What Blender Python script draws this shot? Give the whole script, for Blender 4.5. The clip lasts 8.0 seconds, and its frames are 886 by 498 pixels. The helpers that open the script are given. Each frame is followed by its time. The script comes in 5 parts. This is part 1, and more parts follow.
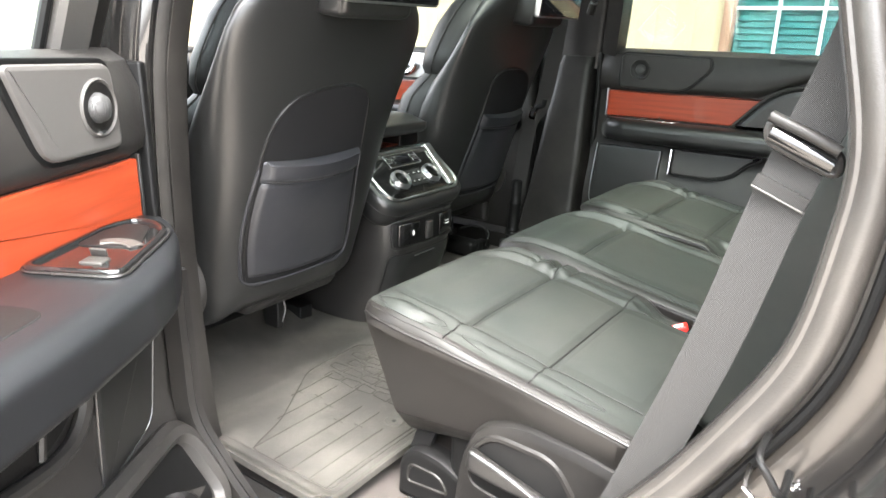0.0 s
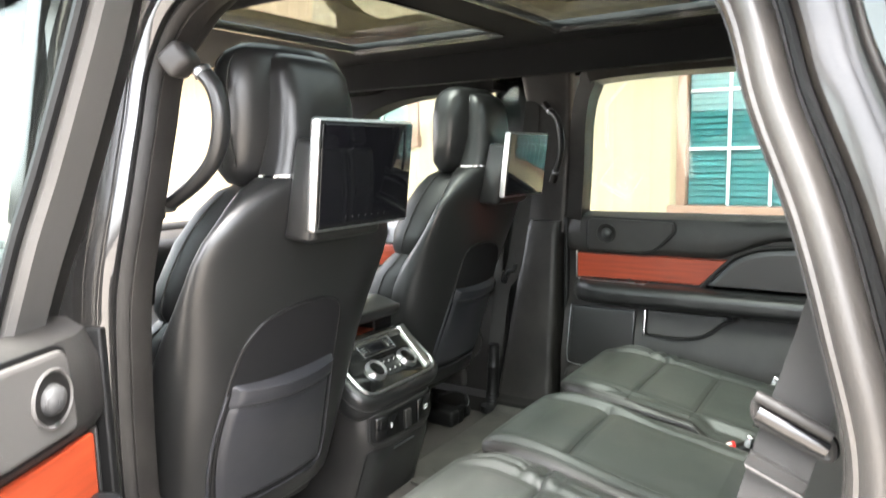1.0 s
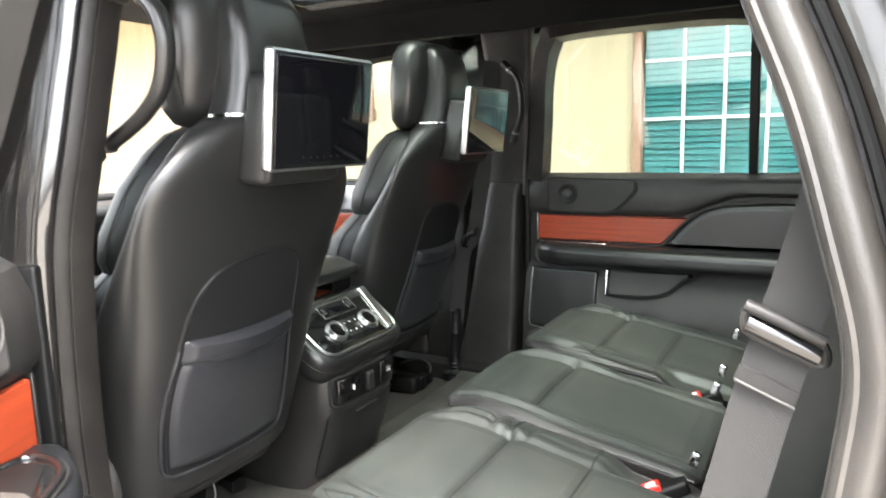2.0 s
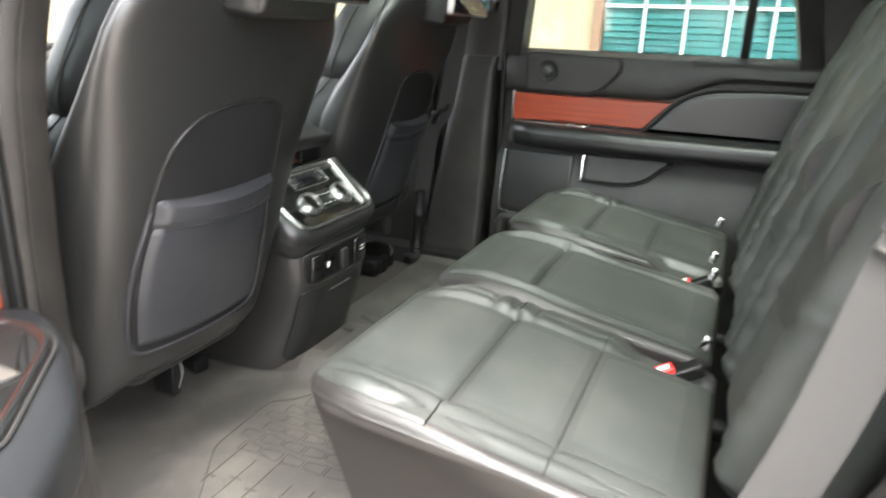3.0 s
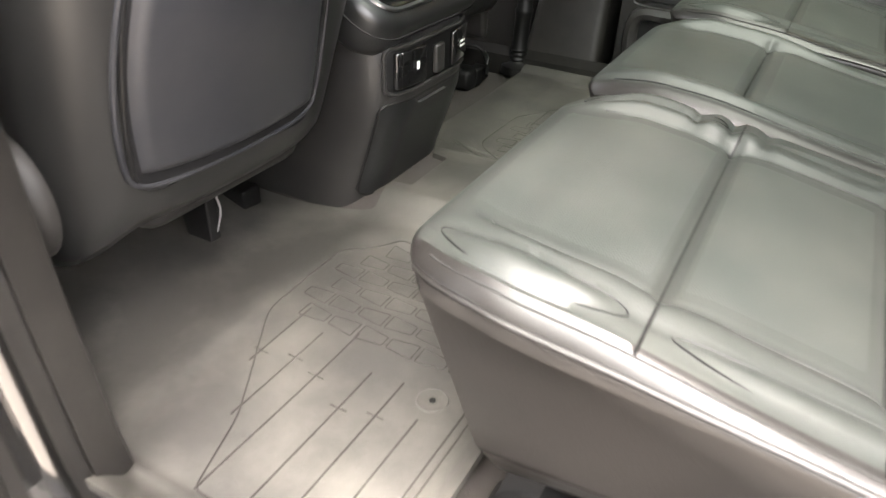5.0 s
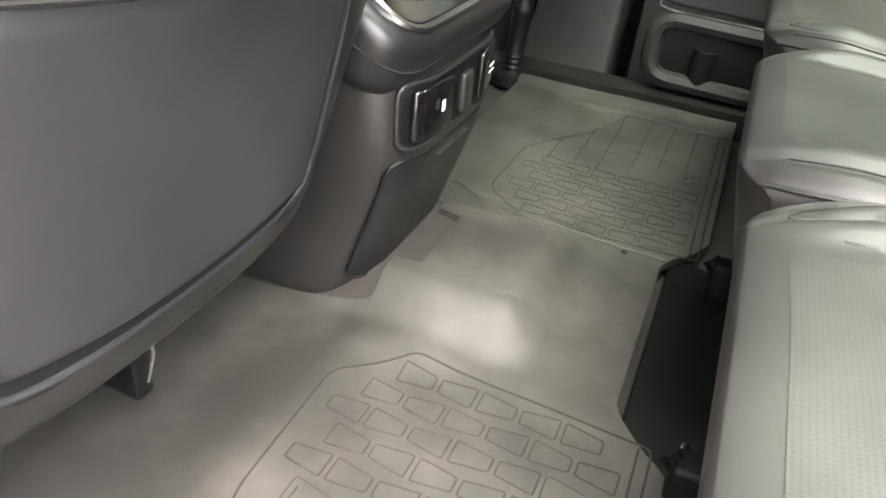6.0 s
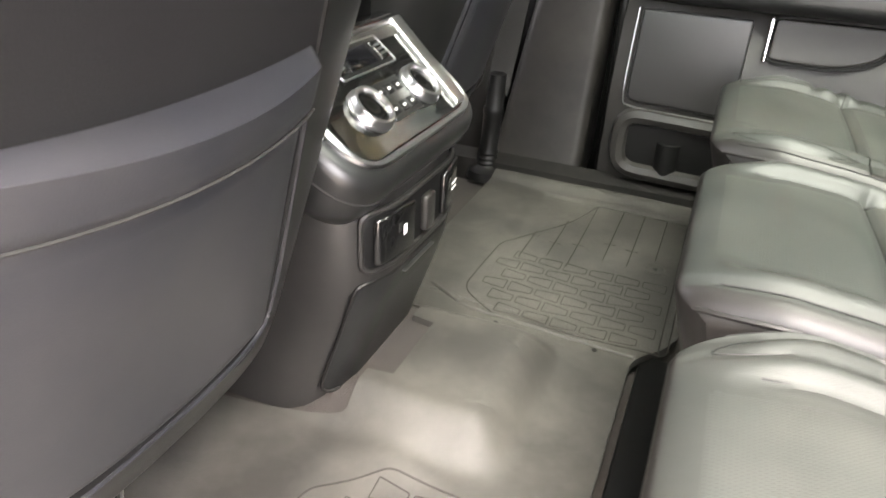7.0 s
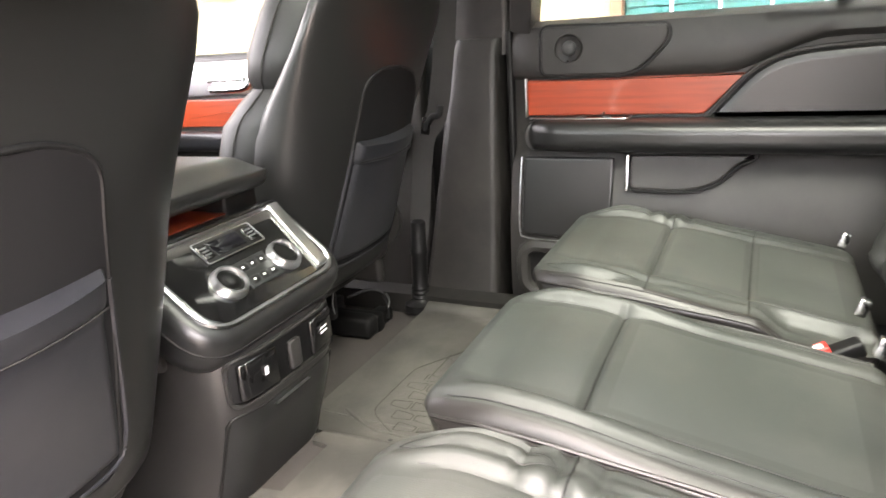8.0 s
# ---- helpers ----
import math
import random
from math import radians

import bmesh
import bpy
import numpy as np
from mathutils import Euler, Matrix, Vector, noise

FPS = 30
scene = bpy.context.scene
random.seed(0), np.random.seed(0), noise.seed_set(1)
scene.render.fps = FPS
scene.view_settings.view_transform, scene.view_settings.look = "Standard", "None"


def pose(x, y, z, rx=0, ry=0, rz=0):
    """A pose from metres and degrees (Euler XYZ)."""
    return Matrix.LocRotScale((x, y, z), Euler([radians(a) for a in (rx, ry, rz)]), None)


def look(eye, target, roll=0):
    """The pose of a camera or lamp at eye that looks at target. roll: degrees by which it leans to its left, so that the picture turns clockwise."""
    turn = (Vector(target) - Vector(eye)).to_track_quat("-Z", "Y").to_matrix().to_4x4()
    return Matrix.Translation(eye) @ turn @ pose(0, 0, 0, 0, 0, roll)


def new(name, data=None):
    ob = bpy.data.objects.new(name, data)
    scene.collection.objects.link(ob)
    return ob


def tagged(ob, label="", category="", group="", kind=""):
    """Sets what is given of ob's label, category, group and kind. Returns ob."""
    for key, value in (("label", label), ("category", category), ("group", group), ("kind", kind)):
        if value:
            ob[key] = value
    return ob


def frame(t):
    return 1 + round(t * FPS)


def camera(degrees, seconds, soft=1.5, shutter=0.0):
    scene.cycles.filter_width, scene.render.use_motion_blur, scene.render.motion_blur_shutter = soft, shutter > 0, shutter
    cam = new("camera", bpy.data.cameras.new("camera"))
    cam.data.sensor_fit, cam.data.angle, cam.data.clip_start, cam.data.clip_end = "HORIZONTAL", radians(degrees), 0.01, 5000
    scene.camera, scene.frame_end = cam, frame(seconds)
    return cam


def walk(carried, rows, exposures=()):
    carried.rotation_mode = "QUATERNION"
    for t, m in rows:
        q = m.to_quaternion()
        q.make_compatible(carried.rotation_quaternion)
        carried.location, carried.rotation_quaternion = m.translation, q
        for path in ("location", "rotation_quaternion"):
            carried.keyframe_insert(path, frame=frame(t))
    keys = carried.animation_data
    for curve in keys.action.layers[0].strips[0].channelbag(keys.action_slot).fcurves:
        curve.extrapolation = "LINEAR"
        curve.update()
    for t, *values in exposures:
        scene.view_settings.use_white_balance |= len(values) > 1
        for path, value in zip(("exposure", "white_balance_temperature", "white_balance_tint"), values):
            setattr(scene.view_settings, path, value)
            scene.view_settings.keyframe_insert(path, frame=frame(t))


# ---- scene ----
cam = camera(65.9, 8.0, shutter=0.35)
PATH = [
    (0, (0.965, -1.305, 0.706), (-0.127, 0.255, 0.095), 1.6),
    (0.5, (0.931, -1.293, 0.739), (-0.151, 0.315, 0.243), 0.9),
    (1, (0.932, -1.256, 0.848), (-0.146, 0.408, 0.583), -1.2),
    (1.2, (0.928, -1.25, 0.858), (-0.144, 0.423, 0.631), -1.5),
    (2.3, (0.876, -1.209, 0.763), (0.057, 0.57, 0.361), -1.6),
    (2.5, (0.852, -1.188, 0.77), (0.158, 0.627, 0.298), -1.6),
    (3, (0.739, -1.197, 0.717), (0.004, 0.557, 0.098), 2.2),
    (3.5, (0.631, -1.122, 0.645), (-0.251, 0.498, -0.128), 3.9),
    (4, (0.593, -1.118, 0.628), (-0.259, 0.434, -0.302), 2.4),
    (4.2, (0.582, -1.115, 0.624), (-0.243, 0.42, -0.357), 1.8),
    (5.3, (0.428, -0.805, 0.54), (-0.347, 0.681, -0.552), 2.6),
    (5.5, (0.344, -0.745, 0.536), (-0.378, 0.767, -0.557), 3.3),
    (6, (0.258, -0.671, 0.511), (-0.335, 0.875, -0.61), 5.6),
    (6.5, (0.246, -0.626, 0.545), (-0.279, 0.997, -0.5), 4.7),
    (7, (0.287, -0.658, 0.572), (-0.354, 0.982, -0.376), 3.2),
    (7.5, (0.454, -0.679, 0.644), (-0.332, 0.996, -0.118), -1.4),
    (8, (0.601, -0.715, 0.672), (-0.221, 1.0, 0.052), -4.2),
]
EXPOSURES = [(0, 4.8, 6450, 10), (0.5, 4.94, 6450, 10), (1.0, 4.8, 6450, 11), (2.5, 4.62, 6450, 10), (3.0, 4.8, 6500, 11), (3.5, 4.8, 6650, 13), (4.0, 4.74, 6800, 15), (5.5, 4.8, 6750, 13), (6.0, 5.22, 6750, 14), (6.5, 5.42, 6800, 15), (7.0, 5.4, 6900, 17), (7.5, 5.55, 7000, 19), (8.0, 5.47, 7000, 20)]
walk(cam, [(t, look(eye, target, roll)) for t, eye, target, roll in PATH], EXPOSURES)

# The car points along -x; its far side is +y. z = 0 is the cabin floor, the yard lies 0.62 below.
GROUND = -0.62

# ---- sky and sun: bright overcast yard ----
world = bpy.data.worlds.new("overcast_sky")
scene.world = world
world.use_nodes = True
wn, wl = world.node_tree.nodes, world.node_tree.links
sky = wn.new("ShaderNodeTexSky")
sky.sky_type, sky.sun_disc, sky.sun_elevation, sky.sun_rotation = "NISHITA", False, radians(68), radians(146)
sky.air_density, sky.dust_density = 1.0, 4.0
pale = wn.new("ShaderNodeHueSaturation")
pale.inputs["Saturation"].default_value = 0.2
wl.new(sky.outputs["Color"], pale.inputs["Color"])
wl.new(pale.outputs["Color"], wn["Background"].inputs["Color"])
wn["Background"].inputs["Strength"].default_value = 0.115
sun_data = bpy.data.lights.new("sun", "SUN")
sun_data.energy, sun_data.angle, sun_data.color = 1.5, radians(55), (1.0, 0.94, 0.88)
sun = new("sun", sun_data)
sun.matrix_world = look((1.0, -1.4, 4.5), (0.1, 0, 0))


# ---- materials ----
def surface(name, base, rough, metal=0.0, var=0.2, vscale=7.0, bump=0.1, bscale=350.0, coat=0.0, dust=0.0,
            dust_colour=(0.3, 0.28, 0.25), grain="noise", spec=0.5, squash=(1, 1, 1), tone=0.0):
    """A worn surface: blotchy colour, fine relief and an optional film of dust in patches."""
    m = bpy.data.materials.new(name)
    m.use_nodes = True
    n, l = m.node_tree.nodes, m.node_tree.links
    p = n["Principled BSDF"]
    at = n.new("ShaderNodeTexCoord")
    mp = n.new("ShaderNodeMapping")
    mp.inputs["Scale"].default_value = squash
    l.new(at.outputs["Object"], mp.inputs["Vector"])
    big = n.new("ShaderNodeTexNoise")
    big.inputs["Scale"].default_value, big.inputs["Detail"].default_value = vscale, 6
    l.new(mp.outputs["Vector"], big.inputs["Vector"])
    mix = n.new("ShaderNodeMix")
    mix.data_type = "RGBA"
    mix.inputs[6].default_value = (*[c * (1 - var) for c in base], 1)
    mix.inputs[7].default_value = (*[min(1, c * (1 + var)) for c in base], 1)
    l.new(big.outputs["Fac"], mix.inputs[0])
    colour = mix.outputs[2]
    if dust:
        film = n.new("ShaderNodeTexNoise")
        film.inputs["Scale"].default_value, film.inputs["Detail"].default_value, film.inputs["Roughness"].default_value = 4.5, 9, 0.65
        l.new(at.outputs["Object"], film.inputs["Vector"])
        ramp = n.new("ShaderNodeMapRange")
        ramp.inputs["From Min"].default_value, ramp.inputs["From Max"].default_value = 0.42, 0.75
        ramp.inputs["To Max"].default_value = dust
        l.new(film.outputs["Fac"], ramp.inputs["Value"])
        m2 = n.new("ShaderNodeMix")
        m2.data_type = "RGBA"
        l.new(ramp.outputs["Result"], m2.inputs[0])
        l.new(colour, m2.inputs[6])
        m2.inputs[7].default_value = (*dust_colour, 1)
        colour = m2.outputs[2]
    l.new(colour, p.inputs["Base Color"])
    rr = n.new("ShaderNodeMapRange")
    rr.inputs["To Min"].default_value, rr.inputs["To Max"].default_value = rough * 0.8, min(1, rough * 1.2)
    l.new(big.outputs["Fac"], rr.inputs["Value"])
    l.new(rr.outputs["Result"], p.inputs["Roughness"])
    p.inputs["Metallic"].default_value = metal
    p.inputs["Specular IOR Level"].default_value = spec
    p.inputs["Coat Weight"].default_value = coat
    p.inputs["Coat Roughness"].default_value = 0.05
    if bump:
        if grain == "noise":
            fine = n.new("ShaderNodeTexNoise")
            fine.inputs["Scale"].default_value, fine.inputs["Detail"].default_value = bscale, 3
            out = fine.outputs["Fac"]
        elif grain == "leather":
            fine = n.new("ShaderNodeTexVoronoi")
            fine.inputs["Scale"].default_value = bscale
            out = fine.outputs["Distance"]
        elif grain == "holes":
            fine = n.new("ShaderNodeTexVoronoi")
            fine.voronoi_dimensions = "2D"
            fine.inputs["Scale"].default_value, fine.inputs["Randomness"].default_value = bscale, 0.0
            cut = n.new("ShaderNodeMapRange")
            cut.inputs["From Min"].default_value, cut.inputs["From Max"].default_value = 0.12, 0.3
            l.new(fine.outputs["Distance"], cut.inputs["Value"])
            out = cut.outputs["Result"]
        else:
            fine = n.new("ShaderNodeTexWave")
            fine.bands_direction = grain
            fine.inputs["Scale"].default_value = bscale
            out = fine.outputs["Fac"]
        l.new((mp if grain == "noise" else at).outputs["Vector" if grain == "noise" else "Object"], fine.inputs["Vector"])
        b = n.new("ShaderNodeBump")
        b.inputs["Strength"].default_value, b.inputs["Distance"].default_value = bump, 0.002
        l.new(out, b.inputs["Height"])
        if tone:
            deep = n.new("ShaderNodeMix")
            deep.data_type = "RGBA"
            deep.blend_type = "MULTIPLY"
            deep.inputs[0].default_value = tone
            l.new(colour, deep.inputs[6])
            l.new(out, deep.inputs[7])
            l.new(deep.outputs[2], p.inputs["Base Color"])
        l.new(b.outputs["Normal"], p.inputs["Normal"])
    return m


def glass(name, tint, rough=0.0):
    m = bpy.data.materials.new(name)
    m.use_nodes = True
    n, l = m.node_tree.nodes, m.node_tree.links
    clear = n.new("ShaderNodeBsdfTransparent")
    clear.inputs["Color"].default_value = (*tint, 1)
    gloss = n.new("ShaderNodeBsdfGlossy")
    gloss.inputs["Roughness"].default_value = rough
    edge = n.new("ShaderNodeLayerWeight")
    edge.inputs["Blend"].default_value = 0.5
    power = n.new("ShaderNodeMath")
    power.operation, power.inputs[1].default_value = "POWER", 5.0
    l.new(edge.outputs["Facing"], power.inputs[0])
    fres = n.new("ShaderNodeMapRange")
    fres.inputs["To Min"].default_value, fres.inputs["To Max"].default_value = 0.045, 0.9
    l.new(power.outputs[0], fres.inputs["Value"])
    both = n.new("ShaderNodeMixShader")
    l.new(fres.outputs["Result"], both.inputs["Fac"])
    l.new(clear.outputs["BSDF"], both.inputs[1])
    l.new(gloss.outputs["BSDF"], both.inputs[2])
    l.new(both.outputs["Shader"], n["Material Output"].inputs["Surface"])
    return m


LEATHER = surface("black_leather", (0.0110, 0.0112, 0.0110), 0.34, var=0.15, bump=0.05, bscale=900, grain="leather", spec=0.57)
SIDE = surface("dark_cushion_side", (0.0130, 0.0120, 0.0110), 0.38, var=0.3, bump=0.12, bscale=600, dust=0.05, dust_colour=(0.12, 0.10, 0.085), spec=0.36)
BENCH = surface("bench_leather", (0.0225, 0.0252, 0.0225), 0.50, var=0.15, bump=0.06, bscale=900, grain="leather", dust=0.08, spec=0.44)
PERF = surface("perforated_leather", (0.0285, 0.0322, 0.0288), 0.45, var=0.12, bump=0.14, bscale=340, grain="holes", dust=0.10, tone=0.45, spec=0.46)
POCKET = surface("pocket_vinyl", (0.0132, 0.0142, 0.0176), 0.42, var=0.15, bump=0.05, bscale=900, dust=0.06, spec=0.5)
INSERT = surface("insert_fabric", (0.0085, 0.0085, 0.009), 0.7, spec=0.15, var=0.2, bump=0.12, bscale=900)
STITCH = surface("stitch_thread", (0.024, 0.024, 0.023), 0.8, spec=0.1, bump=0)
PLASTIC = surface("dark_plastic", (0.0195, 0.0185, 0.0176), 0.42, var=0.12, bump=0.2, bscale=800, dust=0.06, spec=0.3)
TRIM = surface("black_trim", (0.0080, 0.0076, 0.0073), 0.42, var=0.15, bump=0.2, bscale=800, dust=0.05, spec=0.24)
ARM = surface("armrest_leather", (0.0075, 0.0080, 0.0088), 0.32, var=0.15, bump=0.04, bscale=900, grain="leather", spec=0.34)
PILLAR = surface("pillar_plastic", (0.0125, 0.0115, 0.0108), 0.42, var=0.12, bump=0.2, bscale=800, dust=0.07, spec=0.30)
# Door plastic with the strong light on the open door put into its colour.
POD = surface("lit_pod_plastic", (0.066, 0.063, 0.060), 0.40, var=0.1, bump=0.15, bscale=800, spec=0.35)
HOUSING = surface("console_plastic", (0.0185, 0.0178, 0.0170), 0.32, var=0.12, bump=0.12, bscale=800, dust=0.05, spec=0.42)
BOLSTER = surface("matt_bolster_leather", (0.0085, 0.0085, 0.0085), 0.44, var=0.15, bump=0.1, bscale=700, grain="leather", spec=0.3)
BLACK = surface("black_plastic", (0.004, 0.004, 0.004), 0.5, bump=0.1, spec=0.25)
GLOSS = surface("piano_black", (0.006, 0.006, 0.006), 0.08, var=0.1, bump=0, coat=0.6)
CHROME = surface("chrome", (0.78, 0.78, 0.78), 0.14, metal=1.0, var=0.05, bump=0)
SATIN = surface("satin_metal", (0.55, 0.55, 0.56), 0.32, metal=1.0, var=0.08, bump=0.05)
WOOD = surface("red_wood_veneer", (0.235, 0.034, 0.0115), 0.36, var=0.62, vscale=2.6, bump=0.03, bscale=8, coat=0.15, squash=(2.4, 2.4, 48))
RUBBER = surface("mat_rubber", (0.030, 0.0285, 0.0255), 0.58, var=0.3, bump=0.35, bscale=900, dust=0.75, dust_colour=(0.112, 0.106, 0.092))
TREAD = surface("mat_tread", (0.026, 0.0245, 0.0222), 0.75, var=0.2, bump=0.2, dust=0.1, spec=0.1)
CARPET = surface("carpet", (0.030, 0.026, 0.0235), 0.95, var=0.35, vscale=60, bump=0.9, bscale=700, dust=0.4, dust_colour=(0.08, 0.066, 0.056))
SEAL = surface("seal_rubber", (0.040, 0.037, 0.034), 0.36, var=0.2, bump=0.2, bscale=500, dust=0.35, dust_colour=(0.12, 0.108, 0.094))
PAINT = surface("black_paint", (0.008, 0.008, 0.008), 0.12, var=0.2, bump=0, coat=1.0, dust=0.03, dust_colour=(0.22, 0.19, 0.16))
HEADLINER = surface("black_headliner", (0.006, 0.006, 0.0065), 0.95, spec=0.15, var=0.2, bump=0.4, bscale=900)
WEBBING = surface("belt_webbing", (0.030, 0.0292, 0.0280), 0.72, var=0.15, bump=0.4, bscale=330, grain="DIAGONAL", tone=0.45, spec=0.3)
SCREEN = surface("dark_screen", (0.004, 0.004, 0.005), 0.05, bump=0, spec=0.6)
LEVER = surface("grey_lever", (0.014, 0.0135, 0.013), 0.28, bump=0.05)
RED = surface("red_plastic", (0.62, 0.02, 0.015), 0.35, bump=0)
WHITE = surface("white_print", (0.75, 0.75, 0.73), 0.5, bump=0)
COVER = surface("smooth_black_cover", (0.010, 0.0105, 0.0105), 0.34, bump=0.15, bscale=600)
BEIGE = surface("pale_liner", (0.034, 0.031, 0.028), 0.5, bump=0.1)
GRILLE = surface("speaker_mesh", (0.05, 0.05, 0.05), 0.55, metal=0.3, bump=0.8, bscale=520, grain="holes")
TINT = glass("tinted_glass", (0.42, 0.45, 0.43))
DUSTY = surface("dusty_paint", (0.02, 0.018, 0.016), 0.3, var=0.2, bump=0.1, coat=0.4, dust=0.8, dust_colour=(0.05, 0.042, 0.034))
CLEAR = glass("clear_glass", (0.86, 0.92, 0.90))
SIDING = surface("beige_siding", (0.30, 0.245, 0.15), 0.5, var=0.10, vscale=1.5, bump=0.15, bscale=90)
BROWN = surface("brown_trim", (0.20, 0.115, 0.075), 0.6, var=0.15, bump=0.2)
VINYL = surface("white_muntin", (0.50, 0.55, 0.54), 0.4, bump=0)
BLIND = surface("teal_blind", (0.085, 0.26, 0.275), 0.5, var=0.1, bump=0)
ASPHALT = surface("asphalt", (0.24, 0.215, 0.185), 0.9, var=0.3, vscale=3, bump=0.6, bscale=120)


# ---- mesh helpers ----
def thing(name, at, label, category, group="", kind=""):
    ob = new(name)
    ob.location, ob.empty_display_size = at, 0.05
    return tagged(ob, label, category, group, kind)


def part(name, bm, material, parent=None, label="", sharp=40, flip=False):
    me = bpy.data.meshes.new(name)
    bmesh.ops.recalc_face_normals(bm, faces=bm.faces)
    bm.to_mesh(me)
    bm.free()
    me.materials.append(material)
    me.shade_smooth()
    me.set_sharp_from_angle(angle=radians(sharp))
    ob = new(name, me)
    if parent:
        ob.parent = parent
        ob.matrix_parent_inverse = Matrix.Identity(4) if parent.data else Matrix.Translation(-parent.location)
    return tagged(ob, label)


def structure(name, bm, material, label, category="wall", sharp=40):
    return tagged(part(name, bm, material, sharp=sharp), label, category, kind="structure")


def join(*bms):
    me = bpy.data.meshes.new("joined")
    out = bmesh.new()
    for b in bms:
        b.to_mesh(me)
        out.from_mesh(me)
        b.free()
    bpy.data.meshes.remove(me)
    return out


def moved(bm, m):
    bmesh.ops.transform(bm, matrix=m, verts=bm.verts)
    return bm


def mapped(bm, f):
    for v in bm.verts:
        v.co = f(*v.co)
    return bm


def loft(rings, caps=True, closed=True, ends=False):
    """Skin over rings of equal length. closed: the rings close; ends: the last ring meets the first."""
    bm = bmesh.new()
    vs = [[bm.verts.new(p) for p in r] for r in rings]
    k = len(rings[0])
    pairs = list(zip(vs, vs[1:])) + ([(vs[-1], vs[0])] if ends else [])
    for a, b in pairs:
        for i in range(k if closed else k - 1):
            j = (i + 1) % k
            bm.faces.new((a[i], a[j], b[j], b[i]))
    if caps and closed and not ends:
        bm.faces.new(vs[0][::-1])
        bm.faces.new(vs[-1])
    return bm


def box(x0, x1, y0, y1, z0, z1, r=0.0, seg=3):
    bm = bmesh.new()
    bmesh.ops.create_cube(bm, size=1)
    for v in bm.verts:
        v.co = Vector(((x0 + x1) / 2 + v.co.x * (x1 - x0), (y0 + y1) / 2 + v.co.y * (y1 - y0), (z0 + z1) / 2 + v.co.z * (z1 - z0)))
    if r:
        bmesh.ops.bevel(bm, geom=bm.edges, offset=r, segments=seg, profile=0.5, affect="EDGES")
    return bm


def spline(points, n=8, closed=False):
    """Catmull-Rom through the points."""
    p = [Vector(q) for q in points]
    k = len(p)
    out = []
    for i in range(k if closed else k - 1):
        a, b, c, d = (p[(i + o) % k] if closed else p[min(max(i + o, 0), k - 1)] for o in (-1, 0, 1, 2))
        for j in range(n):
            t = j / n
            out.append(0.5 * (2 * b + (c - a) * t + (2 * a - 5 * b + 4 * c - d) * t * t + (3 * b - a - 3 * c + d) * t ** 3))
    if not closed:
        out.append(p[-1])
    return out


def sweep(points, section, up=(0, 0, 1), closed=False, caps=True):
    """A section of (side, up) offsets carried along the points."""
    p, k, rings = [Vector(q) for q in points], len(points), []
    up = Vector(up)
    for i in range(k):
        t = (p[(i + 1) % k] - p[i - 1]) if closed else (p[min(i + 1, k - 1)] - p[max(i - 1, 0)])
        t.normalize()
        s = t.cross(up).normalized()
        u = s.cross(t)
        rings.append([p[i] + a * s + b * u for a, b in section])
    return loft(rings, caps=caps, ends=closed)


def circle(r, n=8, ry=None):
    return [(r * math.cos(2 * math.pi * i / n), (ry or r) * math.sin(2 * math.pi * i / n)) for i in range(n)]


def tube(points, r, n=8, up=(0.13, 0.21, 0.97), closed=False):
    return sweep(points, circle(r, n), up, closed)


def turned(profile, m, n=32):
    """A lathe round local z: (radius, height) pairs, placed by m."""
    bm = loft([[(r * math.cos(2 * math.pi * i / n), r * math.sin(2 * math.pi * i / n), h) for i in range(n)] for r, h in profile])
    return moved(bm, m)


def rounded(poly, r, n=5):
    """The polygon with its corners rounded."""
    out, k = [], len(poly)
    for i in range(k):
        a, b, c = (Vector(poly[(i + o) % k][:2]) for o in (-1, 0, 1))
        ri = poly[i][2] if len(poly[i]) > 2 else r
        d = min(ri, (a - b).length * 0.48, (c - b).length * 0.48)
        s, e = b + (a - b).normalized() * d, b + (c - b).normalized() * d
        for j in range(n + 1):
            t = j / n
            out.append((1 - t) ** 2 * s + 2 * t * (1 - t) * b + t * t * e)
    return out


def inset(poly, d):
    k, out = len(poly), []
    area = sum(poly[i][0] * poly[(i + 1) % k][1] - poly[(i + 1) % k][0] * poly[i][1] for i in range(k))
    sign = 1 if area > 0 else -1
    for i in range(k):
        a, b = Vector(poly[i - 1]), Vector(poly[(i + 1) % k])
        t = (b - a).normalized()
        out.append(Vector(poly[i]) + sign * d * Vector((-t.y, t.x)))
    return out


def plate(poly, depth, bevel, to):
    """A flat rounded panel: outline in (a, b), its face at depth, its edge bevelled; to(a, b, c) places it."""
    rings = [(0, 0), (0, depth - bevel), (bevel * 0.3, depth - bevel * 0.3), (bevel, depth), (bevel * 1.25, depth + 0.00005)]
    return loft([[to(q[0], q[1], h) for q in inset(poly, i)] for i, h in rings])


